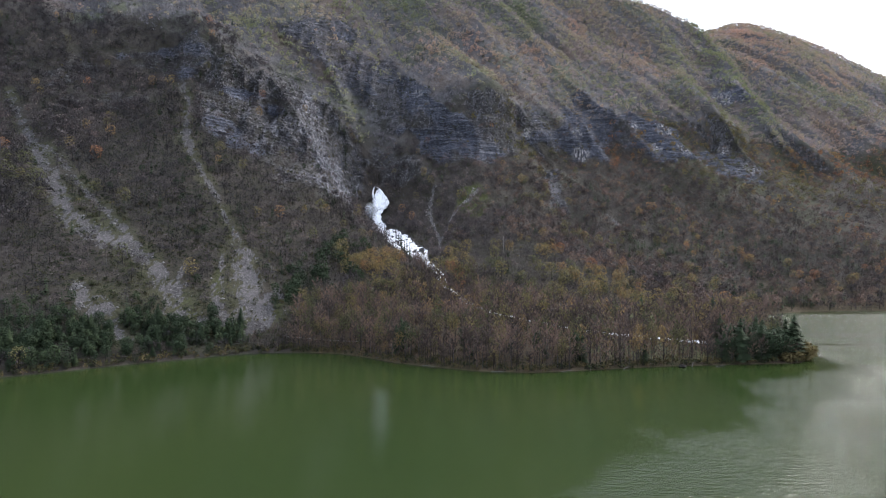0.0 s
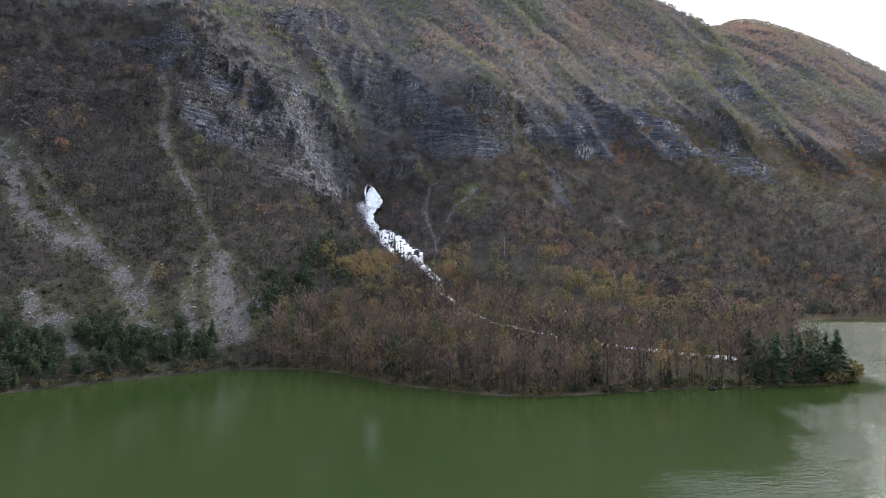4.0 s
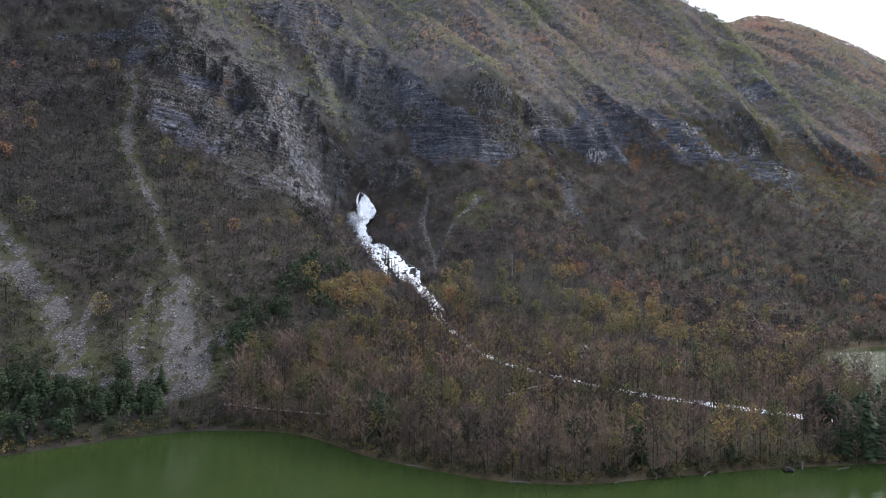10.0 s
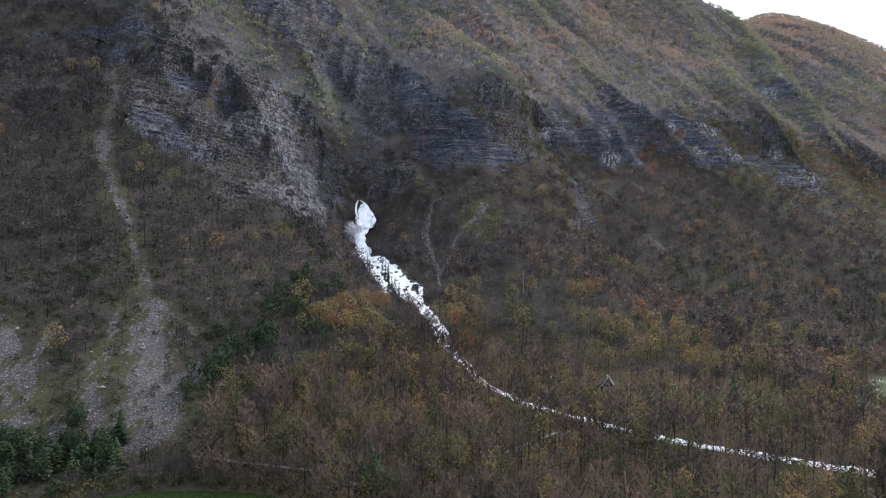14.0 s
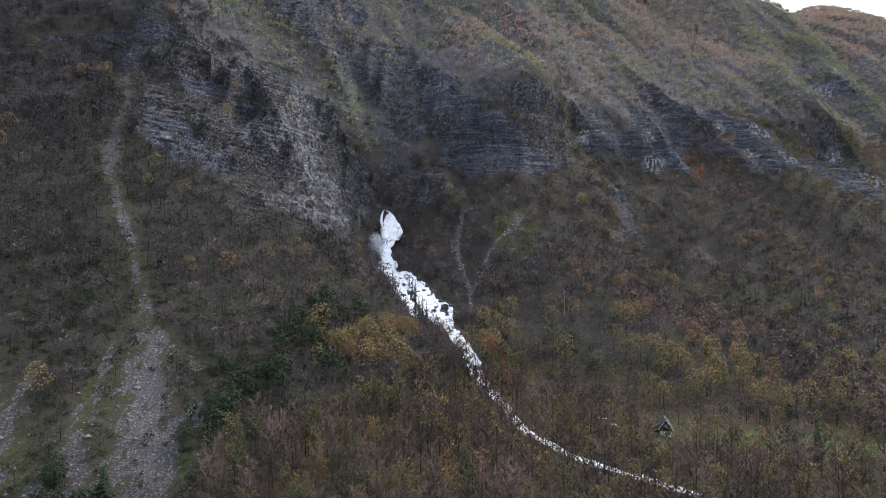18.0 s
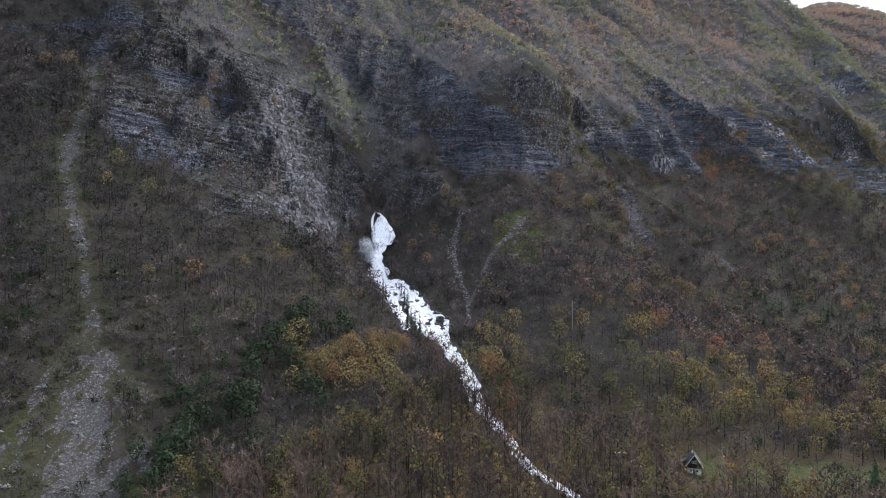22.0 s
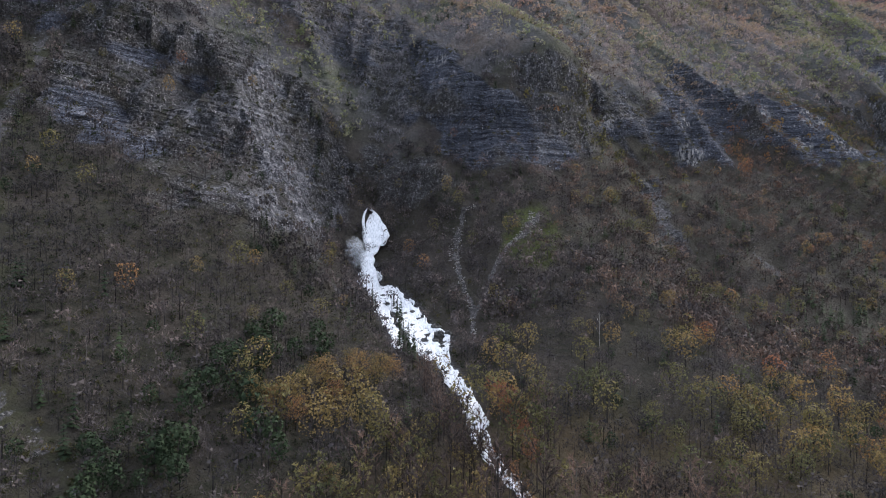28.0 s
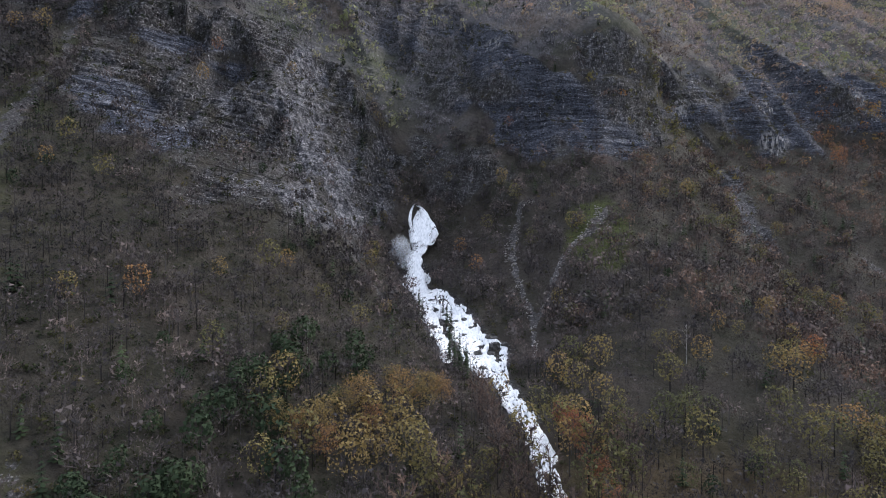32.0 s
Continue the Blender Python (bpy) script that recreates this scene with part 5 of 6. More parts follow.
# ---- falling and running water ----
def strand(points, halves, thick, sides=14, seed=0, rough=0.3):
    """A rope of white water along points: a flattened, ragged tube."""
    points = np.array(points, float)
    t = np.linspace(0, len(points) - 1, (len(points) - 1) * 7 + 1)
    way = np.stack([np.interp(t, np.arange(len(points)), points[:, k]) for k in range(3)], 1)
    half = np.interp(t, np.arange(len(points)), halves)
    ang = np.arange(sides) * 2 * np.pi / sides
    wide = half[:, None] * np.cos(ang) * (1 + rough * smooth_noise(np.cos(ang)[None] * 3 + seed, t[:, None] * 1.6 + 0 * ang[None], seed))
    deep = thick * np.sin(ang)[None] * np.minimum(half, 1.6)[:, None] * (1 + rough * smooth_noise(ang[None] * 1.7 + seed, t[:, None] * 2.3, seed + 1))
    co = np.stack([way[:, 0, None] + wide, way[:, 1, None] - deep, way[:, 2, None] + 0.25 * smooth_noise(ang[None] * 2 + 0 * t[:, None], t[:, None] * 3, seed + 2)], -1).reshape(-1, 3)
    f = []
    for k in range(len(t) - 1):
        for s in range(sides):
            a, b = k * sides + s, k * sides + (s + 1) % sides
            f += [(a, a + sides, b + sides), (a, b + sides, b)]
    return co, np.array(f)


fall = tagged(new("waterfall"), "foaming white waterfall leaping from a rock cleft in two jets", "waterfall")
for part_name, piece in (
        ("left_jet", strand(((-61.7, 585.5, 107.8), (-62.6, 581.5, 104), (-62.7, 577.5, 99), (-60.4, 572.5, 93), (-58.5, 569, 87)), (0.5, 0.7, 0.8, 1.6, 2.4), 0.7, seed=3)),
        ("right_jet", strand(((-60.8, 585.5, 107.8), (-56.8, 581.5, 104.6), (-53.2, 577, 98), (-51.6, 572.5, 92), (-52.6, 569, 86)), (0.6, 1.3, 3.0, 4.2, 3.2), 0.8, seed=5)),
        ("outer_spray", strand(((-55.2, 580, 103), (-51.0, 575.5, 97), (-48.2, 571, 91.5), (-50.4, 568.5, 87)), (0.4, 1.5, 1.6, 0.7), 0.7, seed=7, rough=0.5)),
        ("main_fall", strand(((-58.6, 582.5, 104.0), (-57.2, 577, 98.0), (-55.2, 570.5, 89), (-56.2, 567, 83.5), (-57.6, 562.5, 79.5), (-57.4, 557.5, 75.6), (-56.0, 552, 71.2), (-54, 545, 67.6), (-51.5, 536, 63.4)), (1.3, 4.2, 4.6, 3.9, 3.8, 3.9, 4.4, 4.8, 5.2), 0.7, seed=9))):
    mesh = mesh_of(part_name, [(*piece, FOAM)])
    mesh.polygons.foreach_set("use_smooth", np.ones(len(mesh.polygons), bool))
    new(part_name, mesh).parent = fall


def ribbon(stations, across, gap):
    """A strip over the ground along (x, y, half width) stations: places in plan and how far across."""
    st = np.array(stations, float)
    run = np.concatenate([[0], np.cumsum(np.hypot(np.diff(st[:, 0]), np.diff(st[:, 1])))])
    s = np.arange(0, run[-1], gap)
    x, y, w = (np.interp(s, run, st[:, k]) for k in range(3))
    for _ in range(3):
        x[1:-1], y[1:-1] = (x[:-2] + 2 * x[1:-1] + x[2:]) / 4, (y[:-2] + 2 * y[1:-1] + y[2:]) / 4
    dx, dy = np.gradient(x), np.gradient(y)
    n = np.hypot(dx, dy)
    u = np.linspace(-1, 1, across)
    rag = 1 + 0.22 * smooth_noise(s / 4.0, s * 0, 31)
    return x[:, None] - dy[:, None] / n[:, None] * u * (w * rag)[:, None], y[:, None] + dx[:, None] / n[:, None] * u * (w * rag)[:, None], u[None] + 0 * x[:, None], s[:, None] + 0 * u[None]


def white_water(name, stations, across, gap, lift, broken, label, category):
    x, y, u, s = ribbon(stations, across, gap)
    z = ground_at(x.ravel(), y.ravel()).reshape(x.shape)
    wide = np.interp(s, np.linspace(0, s.max(), len(stations)), [q[2] for q in stations])
    flow = 0.95 * fractal(u * wide / 1.15 + 0.1 * s, s / 3.3, 5, 221) + 0.75 * np.abs(u) ** 3
    z = z + lift * np.clip((broken - 0.16 * s / s.max() - flow) * 5, -1.0, 1) + 0.14 * lift * fractal(x / 0.9, y / 1.4, 3, 211)
    nx, ny = x.shape
    i = (np.arange(nx - 1)[:, None] * ny + np.arange(ny - 1)[None]).ravel()
    tri = np.concatenate([np.stack([i, i + ny, i + ny + 1], 1), np.stack([i, i + ny + 1, i + 1], 1)])
    mesh = mesh_of(name, [(np.stack([x, y, z], -1).reshape(-1, 3), tri, FOAM)])
    mesh.polygons.foreach_set("use_smooth", np.ones(len(mesh.polygons), bool))
    return tagged(new(name, mesh), label, category, kind="structure")


for stations, across in ((CASCADE_WEST, 36), (CASCADE_EAST, 18), (CASCADE_MIDDLE, 26)):
    white_water("cascade_branch", stations, across, 0.4, 0.62, 0.47, "side branch of white water among dark wet rocks", "cascade")
white_water("cascade", CASCADE, 64, 0.4, 0.62, 0.54, "white water tumbling over dark boulders below the waterfall", "cascade")
white_water("stream", STREAM, 16, 0.6, 0.55, 0.50, "foaming white stream running through the delta forest to the lake", "stream")

rng = np.random.RandomState(501)
drops = rng.normal(size=(3300, 3))
drops = drops[np.linalg.norm(drops, axis=1) < 2.3]
spray = np.concatenate([np.array([-62.6, 553.5, 81.5]) + drops[:2200] * np.array([2.7, 1.6, 4.2]), np.array([-60.2, 553.0, 79.0]) + drops[2200:] * np.array([2.0, 1.0, 3.6])])
tagged(new("fall_mist", mesh_of("fall_mist", [(*flakes(spray, 0.4 + 0.6 * rng.rand(len(spray)), rng), MIST)])), "pale spray drifting off the foot of the waterfall", "mist", kind="stuff")


def boulder(seed, size, flat=0.7):
    """A broken block: a coarse sphere pushed in and out, with flat facets."""
    bm = bmesh.new()
    bmesh.ops.create_icosphere(bm, subdivisions=2, radius=1)
    off = Vector((seed * 3.7, seed * 1.3, 0))
    for v in bm.verts:
        v.co *= 1 + 0.6 * noise.noise(v.co * 1.3 + off) + 0.4 * noise.noise(v.co * 2.9 + off)
        v.co.z *= flat
        v.co *= size
    mesh = bpy.data.meshes.new("boulder")
    bm.to_mesh(mesh)
    bm.free()
    return mesh


blocks = [boulder(k, 1.0, 0.6 + 0.1 * (k % 3)) for k in range(6)]
for mesh in blocks:
    mesh.materials.append(WET_ROCK)
for k, (x, y, r) in enumerate(((-42, 517, 2.0), (-39, 507, 2.6), (-27, 498, 2.2), (-24, 493, 1.9), (-30, 497, 2.0), (-38, 491, 2.6), (-16, 488, 3.6), (-14.5, 483, 3.4), (-11, 484, 2.6), (-35, 503, 2.2), (-16, 478, 2.8),
                               (-26, 488, 1.8), (-20, 477, 3.2), (-13, 474, 2.2), (-33, 487, 2.0), (-28, 480, 2.4), (-44, 527, 1.8), (-9, 478, 2.2), (-46, 521, 1.6), (-22, 484, 1.4), (-18, 468, 2.0))):
    rock = tagged(new("boulder", blocks[k % 6]), "dark wet boulder standing out of the white cascade", "boulder", "boulders in the cascade")
    rock.matrix_basis = pose(x, y, float(ground_at(x, y)[0]) + 0.1 * r, 0, 0, 67 * k) @ Matrix.Diagonal((r * 0.6, r * 0.5, r * 0.62, 1))

# loose stones on the scree, as one spill
xs, ys, rng = scatter(-345, 60, 270, 570, 2.3, 511)
scree, _ = masks(xs, ys)
keep = rng.rand(len(xs)) < scree * 0.55
xs, ys = xs[keep], ys[keep]
octa = np.array([(1, 0, 0), (-1, 0, 0), (0, 1, 0), (0, -1, 0), (0, 0, 1), (0, 0, -1)], float)
octa_faces = np.array([(0, 2, 4), (2, 1, 4), (1, 3, 4), (3, 0, 4), (2, 0, 5), (1, 2, 5), (3, 1, 5), (0, 3, 5)])
stones = [((octa + np.random.RandomState(k).normal(size=(6, 3)) * 0.28) * np.array([1, 0.8, 0.6]), octa_faces) for k in range(8)]
wood_of("scree_stones", "angular pale grey limestone blocks strewn down the scree", "scree", [(s,) for s in stones], (STONE,), xs, ys, 0.28 + 0.85 * rng.rand(len(xs)) ** 3, rng.rand(len(xs)), 521, 0.08)


# broken blocks in the narrow gullies beside the fall
xs, ys, rng = scatter(-20, 50, 470, 572, 0.75, 513)
gully = np.minimum.reduce([near_line(xs, ys, *line) for line in GULLIES])
keep = rng.rand(len(xs)) < 0.6 * (1 - step(gully + 2.2 * fractal(xs / 4, ys / 7, 4, 515), 0.4, 1.6))
xs, ys = xs[keep], ys[keep]
wood_of("gully_stones", "pale broken limestone blocks in narrow gullies beside the waterfall", "scree", [(s,) for s in stones], (PALE_STONE,), xs, ys, 0.22 + 0.6 * rng.rand(len(xs)) ** 2, rng.rand(len(xs)), 523, 0.15)


# ---- single trees that stand out ----
def lone(name, label, category, kind, mats, tone, x, y, size, turn=0):
    root = thing_tree(name, label, category, "", kind, ("trunk", "crown", "foliage"), mats, tone)
    girth = size * {"dead_tree": 0.7, "autumn_tree": 1.2}.get(name, 1.0)
    root.matrix_basis = pose(x, y, float(ground_at(x, y)[0]), 0, 0, turn) @ Matrix.Diagonal((girth, girth, size, 1))


PALE_BARK = speckled("pale_bark", (0.20, 0.19, 0.18), (0.40, 0.38, 0.36), 3.0)
for x, y, size in ((47, 469, 1.0), (-67, 437, 0.75), (81, 384, 0.95)):
    lone("dead_tree", "bleached pale dead tree with a few bare limbs", "dead tree", broadleaf(530 + int(x), 13, 7, 5, 0, 5, 0.2, 0.12), (PALE_BARK, PALE_BARK, LEAF), 0.9, x, y, size, 40 * x)
for k, (x, y, size) in enumerate(((-45, 502, 0.85), (-43.5, 500, 0.65), (-33, 494, 0.7), (-31, 490, 0.8), (-31, 484, 0.75), (-27, 464, 0.95), (-25, 462, 1.0), (-23, 463, 0.8), (-29, 468, 0.85), (-36, 505, 0.55))):
    lone("spruce_tree", "slim dark spruce rooted among the rocks of the cascade", "spruce tree", conifer(550 + k, 13, 15, 8, 0.13), FIR_MATS, 0.25, x, y, size, 53 * k)
for k, (x, y, size, tone) in enumerate(((-47, 415, 1.1, 0.52), (-50, 411, 0.9, 0.36), (-31, 426, 1.1, 0.42), (-36, 422, 1.15, 0.55), (-40, 427, 0.95, 0.34), (-27, 430, 0.95, 0.58), (-52, 400, 1.0, 0.38), (-49, 396, 0.85, 0.62),
                                         (-61, 397, 0.95, 0.35), (-57, 398, 0.8, 0.56), (-34.6, 373, 0.75, 0.4), (6, 428, 0.8, 0.85), (9, 422, 0.95, 0.88), (11, 415, 0.9, 0.8), (13, 406, 0.85, 0.84), (15, 398, 0.75, 0.78), (-42, 410, 0.8, 0.66))):
    lone("autumn_tree", "round-crowned tree in yellow and orange autumn leaf" if tone < 0.7 else "rust-red autumn tree beside the white stream", "autumn tree",
         broadleaf(570 + k, 13, 17, 16, 1700, 5, 0.30, 0.11, 0.165), TREE_MATS, tone + 0.1, x, y + 3, 0.9 * size, 71 * k)

for k in range(22):
    t = k / 21
    x, y = -13 + 14 * t - 4.5 - 3.5 * ((k * 37) % 10) / 10, 447 - 45 * t - 2.5 * ((k * 53) % 7) / 7
    lone("bare_tree", "leafless tree with slim dark stems on the bank of the cascade", "bare tree", NEAR_BARE[k % 6], DELTA_MATS, 0.35 + 0.5 * ((k * 29) % 11) / 11, x, y, 0.55 + 0.35 * ((k * 17) % 13) / 13, 61 * k)

for k, (x, y, size) in enumerate(((-26, 299, 0.8), (-29, 296, 0.6), (-16, 277, 1.15), (-20, 280, 1.0), (-13, 277, 0.8), (-18, 283, 0.9), (10, 270, 1.0), (13, 268, 0.75), (41, 267, 0.9), (44, 264, 0.6), (56, 260, 1.0), (59, 261, 0.7), (30, 268, 0.6),
                                  (86, 264, 0.6), (117, 266, 0.8), (121, 267, 1.05), (124, 266, 0.85), (128, 267, 1.1), (131, 268, 0.9), (126, 272, 1.0))):
    lone("spruce_tree", "dark green spruce standing at the wooded lake edge", "spruce tree", NEAR_FIR[k % 3] if k % 2 else dome_tree(640 + k, 13.0, 6.0, 36, 800, 0.16, 0.28, 5), FIR_MATS, 0.3, x, y, size, 47 * k)

# trees on the near bank of the stream below the cascade
for k in range(34):
    y = 408 - 84 * (k + 0.5) / 34
    x = float(np.interp(-y, [-p[1] for p in STREAM], [p[0] for p in STREAM])) - 2.0 - 2.2 * ((k * 37) % 10) / 10
    y -= 2.0 + 2.5 * ((k * 53) % 7) / 7
    size = 0.5 + 0.3 * ((k * 17) % 13) / 13
    if k % 3 == 0:
        lone("autumn_tree", "thin russet-leaved tree on the bank of the stream", "autumn tree", NEAR_GOLD[k % 5], DELTA_MATS, 0.45 + 0.4 * ((k * 29) % 11) / 11, x, y, 0.85 * size, 61 * k)
    else:
        lone("bare_tree", "leafless tree with slim dark stems on the bank of the stream", "bare tree", NEAR_BARE[k % 6], DELTA_MATS, 0.35 + 0.5 * ((k * 29) % 11) / 11, x, y, size, 61 * k)

# golden bushes and firs on the headland
rng = np.random.RandomState(611)
firs = [thing_tree("spruce_tree", "dense dark green spruce on the low headland", "spruce tree", "spruces on the headland", NEAR_FIR[k], ("trunk", "crown", "foliage"), FIR_MATS, 0.35) for k in range(3)]
firs += [thing_tree("evergreen_tree", "round dark green evergreen tree on the low headland", "evergreen tree", "evergreens on the headland", dome_tree(620 + k, 12.0, 6.6, 40, 900, 0.16, 0.30, 5), ("trunk", "crown", "foliage"), FIR_MATS, 0.3) for k in range(3)]
for k in range(72):
    x, y = 130 + 34 * rng.rand(), 268 + 32 * rng.rand()
    if near_line(np.array([x]), np.array([y]), *STREAM)[0] < 1.3 or ground_at(x, y)[0] < 0.4:
        continue
    m, g = pose(x, y, float(ground_at(x, y)[0]), 0, 0, 360 * rng.rand()), 0.65 + 0.5 * rng.rand()
    if firs[k % 6].matrix_basis.translation.length < 1:
        firs[k % 6].matrix_basis = m @ Matrix.Diagonal((g * 1.3, g * 1.3, g, 1))
    else:
        copy_thing(firs[k % 6], m).scale = (g * 1.3, g * 1.3, g)
for k, (x, y, size) in enumerate(((157, 272, 1.9), (161, 277, 2.2), (153, 270, 1.5), (163, 285, 1.9), (149, 268, 1.2), (164, 292, 1.6))):
    lone("willow_bush", "rounded yellow-green willow bush at the lake edge", "bush", (*shrub(600 + k, 4.6, 260)[:2], None), (TWIG, SHRUB, LEAF), 0.95, x, y, size, 33 * k)


# ---- drift logs, stumps and the shore path ----
def log_mesh(seed, length, r):
    rng = np.random.RandomState(seed)
    bend = rng.normal() * 0.05 * length
    pieces = [tube([(0, 0, 0), (length * 0.5, bend, 0.05), (length, 0, 0.0)], [r, r * 0.85, r * 0.35], 7)]
    for k in range(3):
        at = length * (0.45 + 0.18 * k)
        pieces.append(tube([(at, bend * 0.8, 0), (at + 0.5, bend + rng.normal() * 0.8, 0.5 + rng.rand() * 0.7)], [r * 0.35, 0.02], 4))
    return mesh_of("fallen_log", [(*joined(pieces), DEADWOOD)])


for k, (x, dy, length, turn, pitch) in enumerate(((-165, 1.5, 9, 40, 0), (-150, 1.0, 8, 36, 0), (-141, 0.5, 6, -20, 0), (-128, 1.2, 10, 30, 0), (-112, 0.6, 9, 34, 0), (-100, 0.8, 12, 26, 0), (-88, 0.3, 7, 8, 0), (-76, 1.0, 10, 4, 0),
                                                  (-60, 1.0, 8, -10, 0), (-30, 1.2, 7, -50, 0), (-8, 0.8, 6, -25, 0), (20, 1.6, 6, -12, 0), (48, 1.8, 6, 25, 0), (60, 2.0, 6, 70, -14), (74, 1.8, 5, 35, -6),
                                                  (104, 1.8, 5, 60, -20), (114, 1.2, 5, 18, 0))):
    y = float(np.interp(x, SHORE[0], SHORE[1])) + dy
    log = tagged(new("fallen_log", log_mesh(k, length, 0.16 + 0.03 * (k % 4))), "bleached fallen log lying at the waterline", "log", "drift logs on the shore")
    log.matrix_basis = pose(x, y, max(float(ground_at(x, y)[0]), 0) + 0.14, 0, pitch, turn)
stump = tagged(new("root_stump"), "dark upturned root stump at the lake edge", "stump")
stump.matrix_basis = pose(100, float(np.interp(100, SHORE[0], SHORE[1])) + 1.6, 0.35, 0, 0, 20) @ Matrix.Diagonal((1, 1, 0.62, 1))
plate = boulder(17, 1.5, 0.75)
plate.materials.append(DARK_BOARD)
new("root_plate", plate).parent = stump
for k in range(7):
    new("root", mesh_of("root", [(*tube([(0, 0, 0.2), (math.cos(k * 0.9) * 1.3, math.sin(k * 0.9) * 0.9, 0.9 + 0.2 * (k % 3)), (math.cos(k * 0.9) * 2.0, math.sin(k * 0.9) * 1.3, 1.7 + 0.5 * (k % 2))], [0.16, 0.1, 0.03], 5), DARK_BOARD)])).parent = stump


def track(name, stations, label):
    x, y, u, s = ribbon(stations, 5, 1.0)
    z = ground_at(x.ravel(), y.ravel()).reshape(x.shape).mean(1, keepdims=True) + 0.14 - 0.12 * u ** 2
    return tagged(sheet(name, x, y, z, GRAVEL), label, "path", kind="structure")


track("path", ((-78, 313, 0.9), (-66, 310.5, 1.0), (-51, 307.5, 1.1), (-35, 302, 1.1), (-24, 293, 1.0), (-14, 285, 0.8)), "pale gravel track along the wooded lake shore")
track("path_branch", ((15, 302, 0.7), (24, 311, 0.8), (35, 321, 0.9), (40, 326, 0.7)), "pale gravel track curving through the delta forest")


# ---- the chalet by the meadow ----
def block(name, x0, x1, y0, y1, z0, z1, mat, parent, label="", bevel=0.03):
    bm = bmesh.new()
    bmesh.ops.create_cube(bm, size=1)
    for v in bm.verts:
        v.co = Vector(((x0 + x1) / 2 + v.co.x * (x1 - x0), (y0 + y1) / 2 + v.co.y * (y1 - y0), (z0 + z1) / 2 + v.co.z * (z1 - z0)))
    if bevel:
        bmesh.ops.bevel(bm, geom=bm.edges[:], offset=bevel, segments=1, affect="EDGES")
    return solid(name, bm, mat, parent, label)


def solid(name, bm, mat, parent, label=""):
    mesh = bpy.data.meshes.new(name)
    bm.normal_update()
    bm.to_mesh(mesh)
    bm.free()
    mesh.materials.append(mat)
    ob = new(name, mesh)
    ob.parent = parent
    return tagged(ob, label) if label else ob


def prism(profile, y0, y1):
    """A profile in x and z drawn out along y."""
    bm = bmesh.new()
    rings = [[bm.verts.new((x, y, z)) for x, z in profile] for y in (y0, y1)]
    bm.faces.new(rings[0]), bm.faces.new(rings[1][::-1])
    for k in range(len(profile)):
        j = (k + 1) % len(profile)
        bm.faces.new((rings[0][j], rings[0][k], rings[1][k], rings[1][j]))
    return bm


def framed_window(x0, x1, z0, z1, y, parent, panes=2):
    frame_part = block("window", x0, x1, y - 0.05, y + 0.02, z0, z1, PAINT, parent, "white painted window frame", 0.01)
    step_x = (x1 - x0 - 0.08) / panes
    for k in range(panes):
        block("pane", x0 + 0.08 + step_x * k, x0 + step_x * (k + 1), y - 0.062, y - 0.045, z0 + 0.08, z1 - 0.08, GLASS, frame_part, "", 0)


chalet = tagged(new("chalet"), "small chalet with white ground floor, black boarded gable and grey roof", "house")
chalet.matrix_basis = pose(73.5, 389.5, float(ground_at(73.5, 387)[0]) - 0.1, 0, 0, -14) @ Matrix.Diagonal((0.72, 0.8, 0.82, 1))
block("ground_floor", -2.9, 2.9, -3.6, 3.6, -1.0, 2.6, RENDER_WHITE, chalet, "white rendered ground floor")
solid("gable_storey", prism(((-3.0, 2.6), (3.0, 2.6), (3.0, 3.6), (0, 7.6), (-3.0, 3.6)), -3.75, 3.65), DARK_BOARD, chalet, "black stained timber upper storey")
for name, s in (("roof_slope", 1), ("roof_slope", -1)):
    solid(name, prism(((0, 7.72), (0, 7.95), (s * 3.9, 2.95), (s * 3.75, 2.75))[::s], -4.5, 4.3), ROOFING, chalet, "grey sheet roof slope")
for s in (1, -1):
    solid("verge_board", prism(((0, 7.74), (0, 7.98), (s * 3.95, 2.93), (s * 3.88, 2.76))[::s], -4.62, -4.5), PAINT, chalet, "pale verge board")
wing = prism(((-7.2, 2.3), (-7.2, 2.5), (-2.9, 5.2), (-2.9, 4.95)), -1.6, 2.6)
solid("wing_roof", wing, ROOFING, chalet, "grey lean-to roof of the side wing")
block("wing_wall", -6.6, -2.9, -1.2, 2.3, -1.0, 2.7, DARK_BOARD, chalet, "dark boarded side wing")
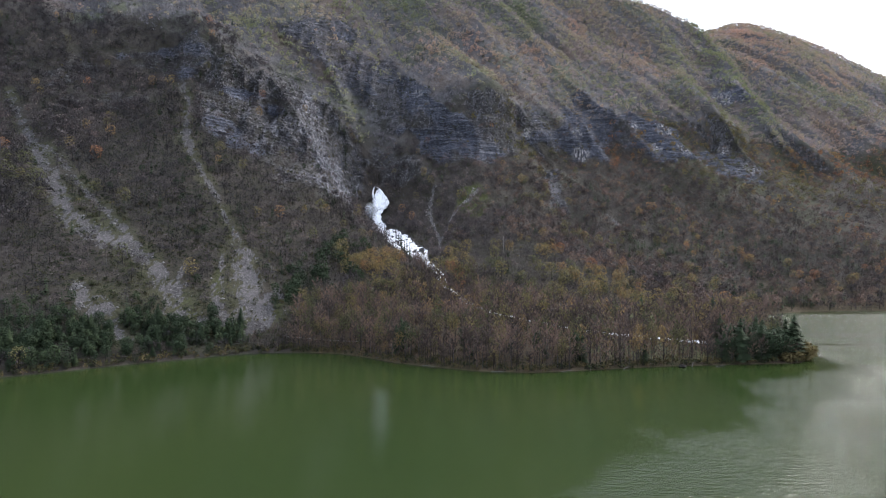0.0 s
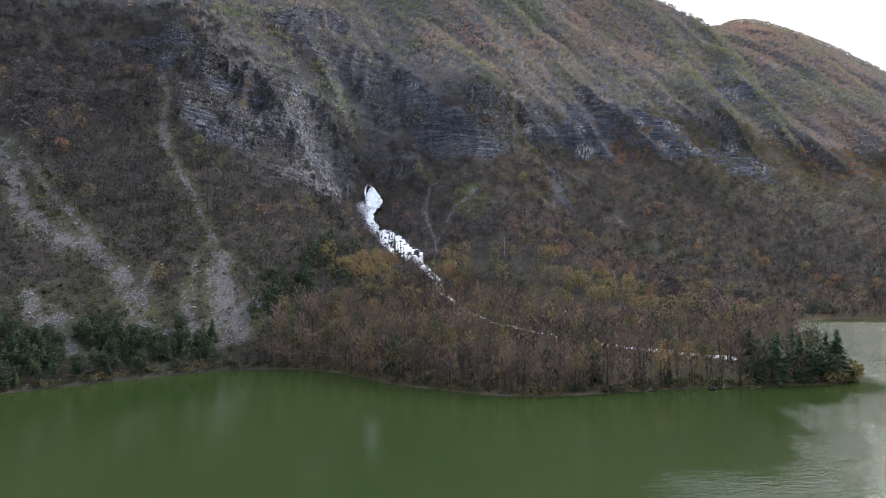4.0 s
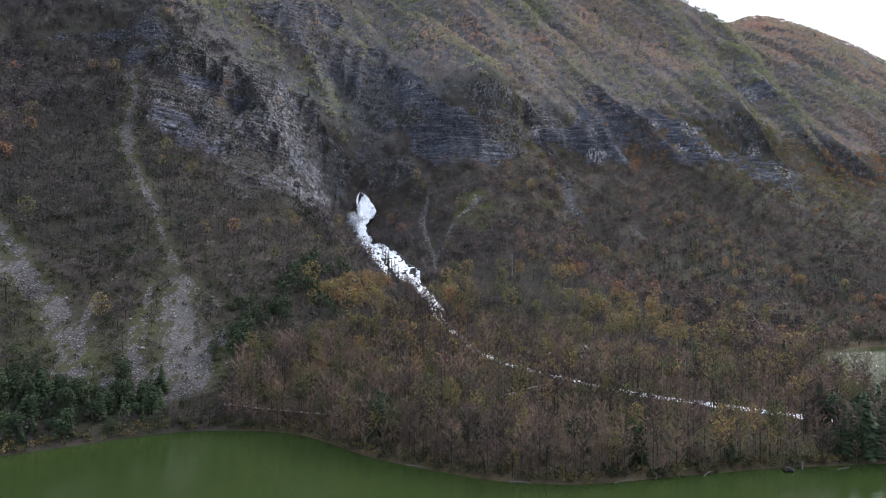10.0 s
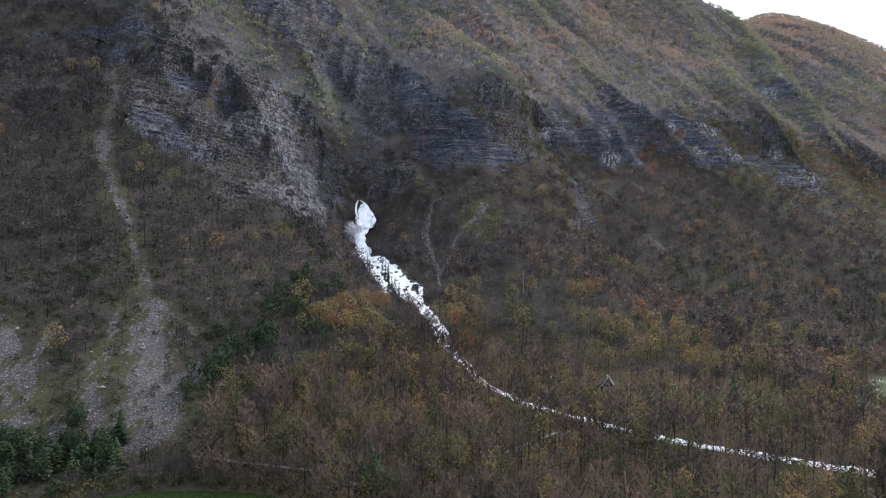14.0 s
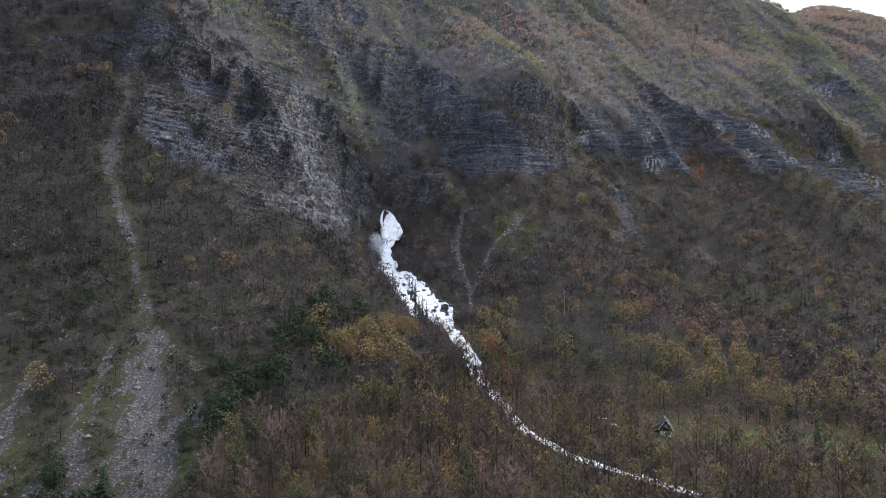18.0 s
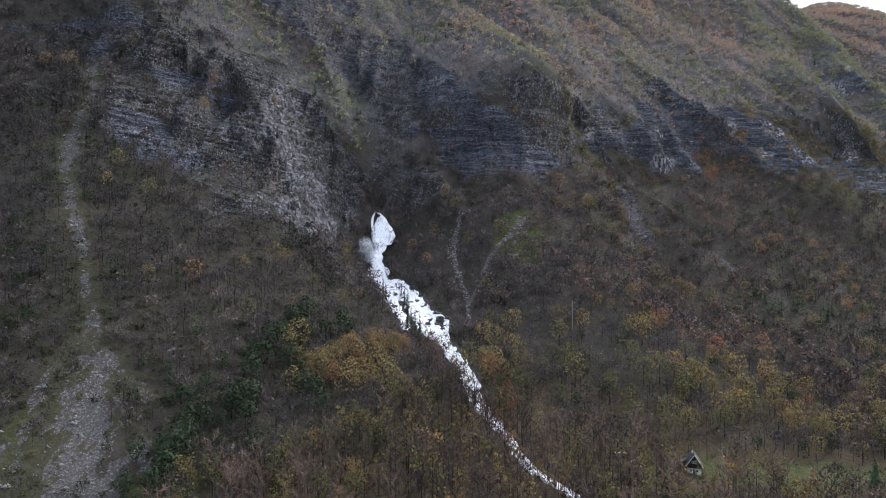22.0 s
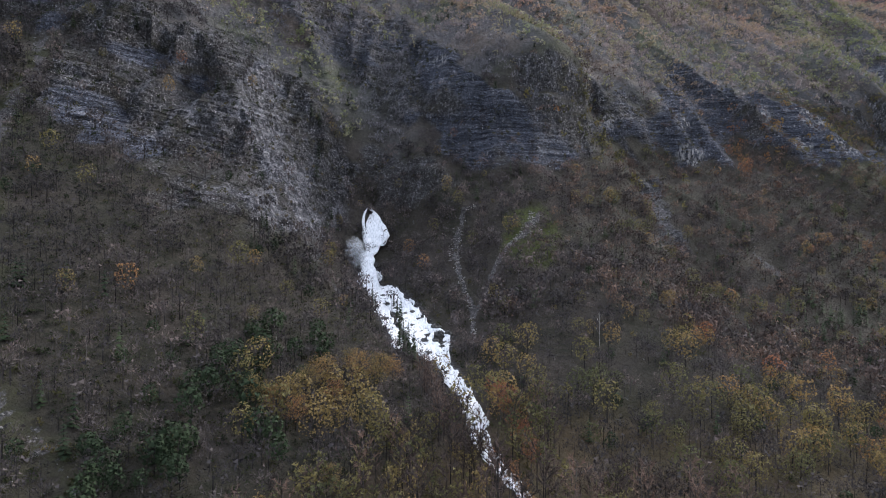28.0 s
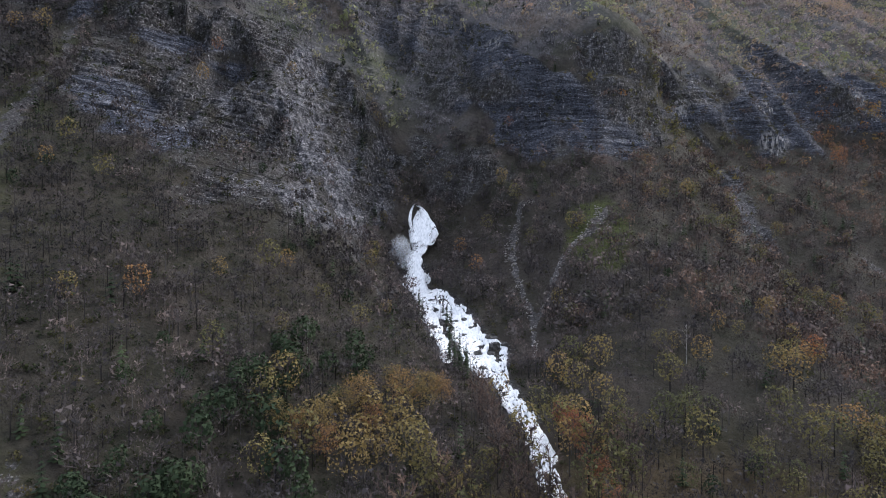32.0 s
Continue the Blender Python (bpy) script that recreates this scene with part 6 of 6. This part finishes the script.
block("chimney", -0.7, -0.2, 0.2, 0.7, 6.6, 8.4, RENDER_WHITE, chalet, "white rendered chimney")
block("chimney_cap", -0.8, -0.1, 0.1, 0.8, 8.4, 8.55, ROOFING, chalet)
framed_window(-1.15, 1.0, 4.3, 5.2, -3.78, chalet, 3)
framed_window(0.6, 1.7, 0.9, 1.9, -3.62, chalet)
framed_window(-1.9, -0.9, 0.9, 1.9, -3.62, chalet)
entry = block("door", -0.5, 0.35, -3.68, -3.58, 0.0, 2.0, DARK_BOARD, chalet, "dark wooden door")
block("door_handle", 0.2, 0.27, -3.75, -3.68, 0.95, 1.05, PAINT, entry, "", 0)
block("balcony_floor", -3.0, 3.0, -4.5, -3.75, 2.6, 2.75, DARK_BOARD, chalet)
for k in range(11):
    block("baluster", -2.9 + 0.58 * k - 0.03, -2.9 + 0.58 * k + 0.03, -4.46, -4.4, 2.75, 3.5, DARK_BOARD, chalet, "", 0)
block("balcony_rail", -3.0, 3.0, -4.5, -4.36, 3.5, 3.6, DARK_BOARD, chalet)

for k, (x, y, turn, w, d, h) in enumerate(((50, 391, 15, 3.4, 2.2, 0.7), (53.5, 386.5, -10, 2.2, 1.6, 0.6), (55.5, 384, 5, 2.6, 1.2, 0.5))):
    pile = tagged(new("covered_woodpile"), "low stack of firewood under a pale tarpaulin near the chalet", "woodpile", "woodpiles by the chalet")
    pile.matrix_basis = pose(x, y, float(ground_at(x, y)[0]), 0, 0, turn)
    solid("tarpaulin", prism(((-w / 2 - 0.1, h), (0, h + 0.35), (w / 2 + 0.1, h), (w / 2 + 0.1, h - 0.2), (0, h + 0.25), (-w / 2 - 0.1, h - 0.2)), -d / 2 - 0.1, d / 2 + 0.1), PAINT, pile, "pale tarpaulin cover")
    for row in range(3):
        for j in range(5):
            v, f = tube([(-w / 2 + w * (j + 0.5) / 5, -d / 2, 0.1 + 0.2 * row), (-w / 2 + w * (j + 0.5) / 5, d / 2, 0.1 + 0.2 * row)], [0.11, 0.1], 6)
            new("firewood_log", mesh_of("firewood_log", [(v, f, DEADWOOD)])).parent = pile
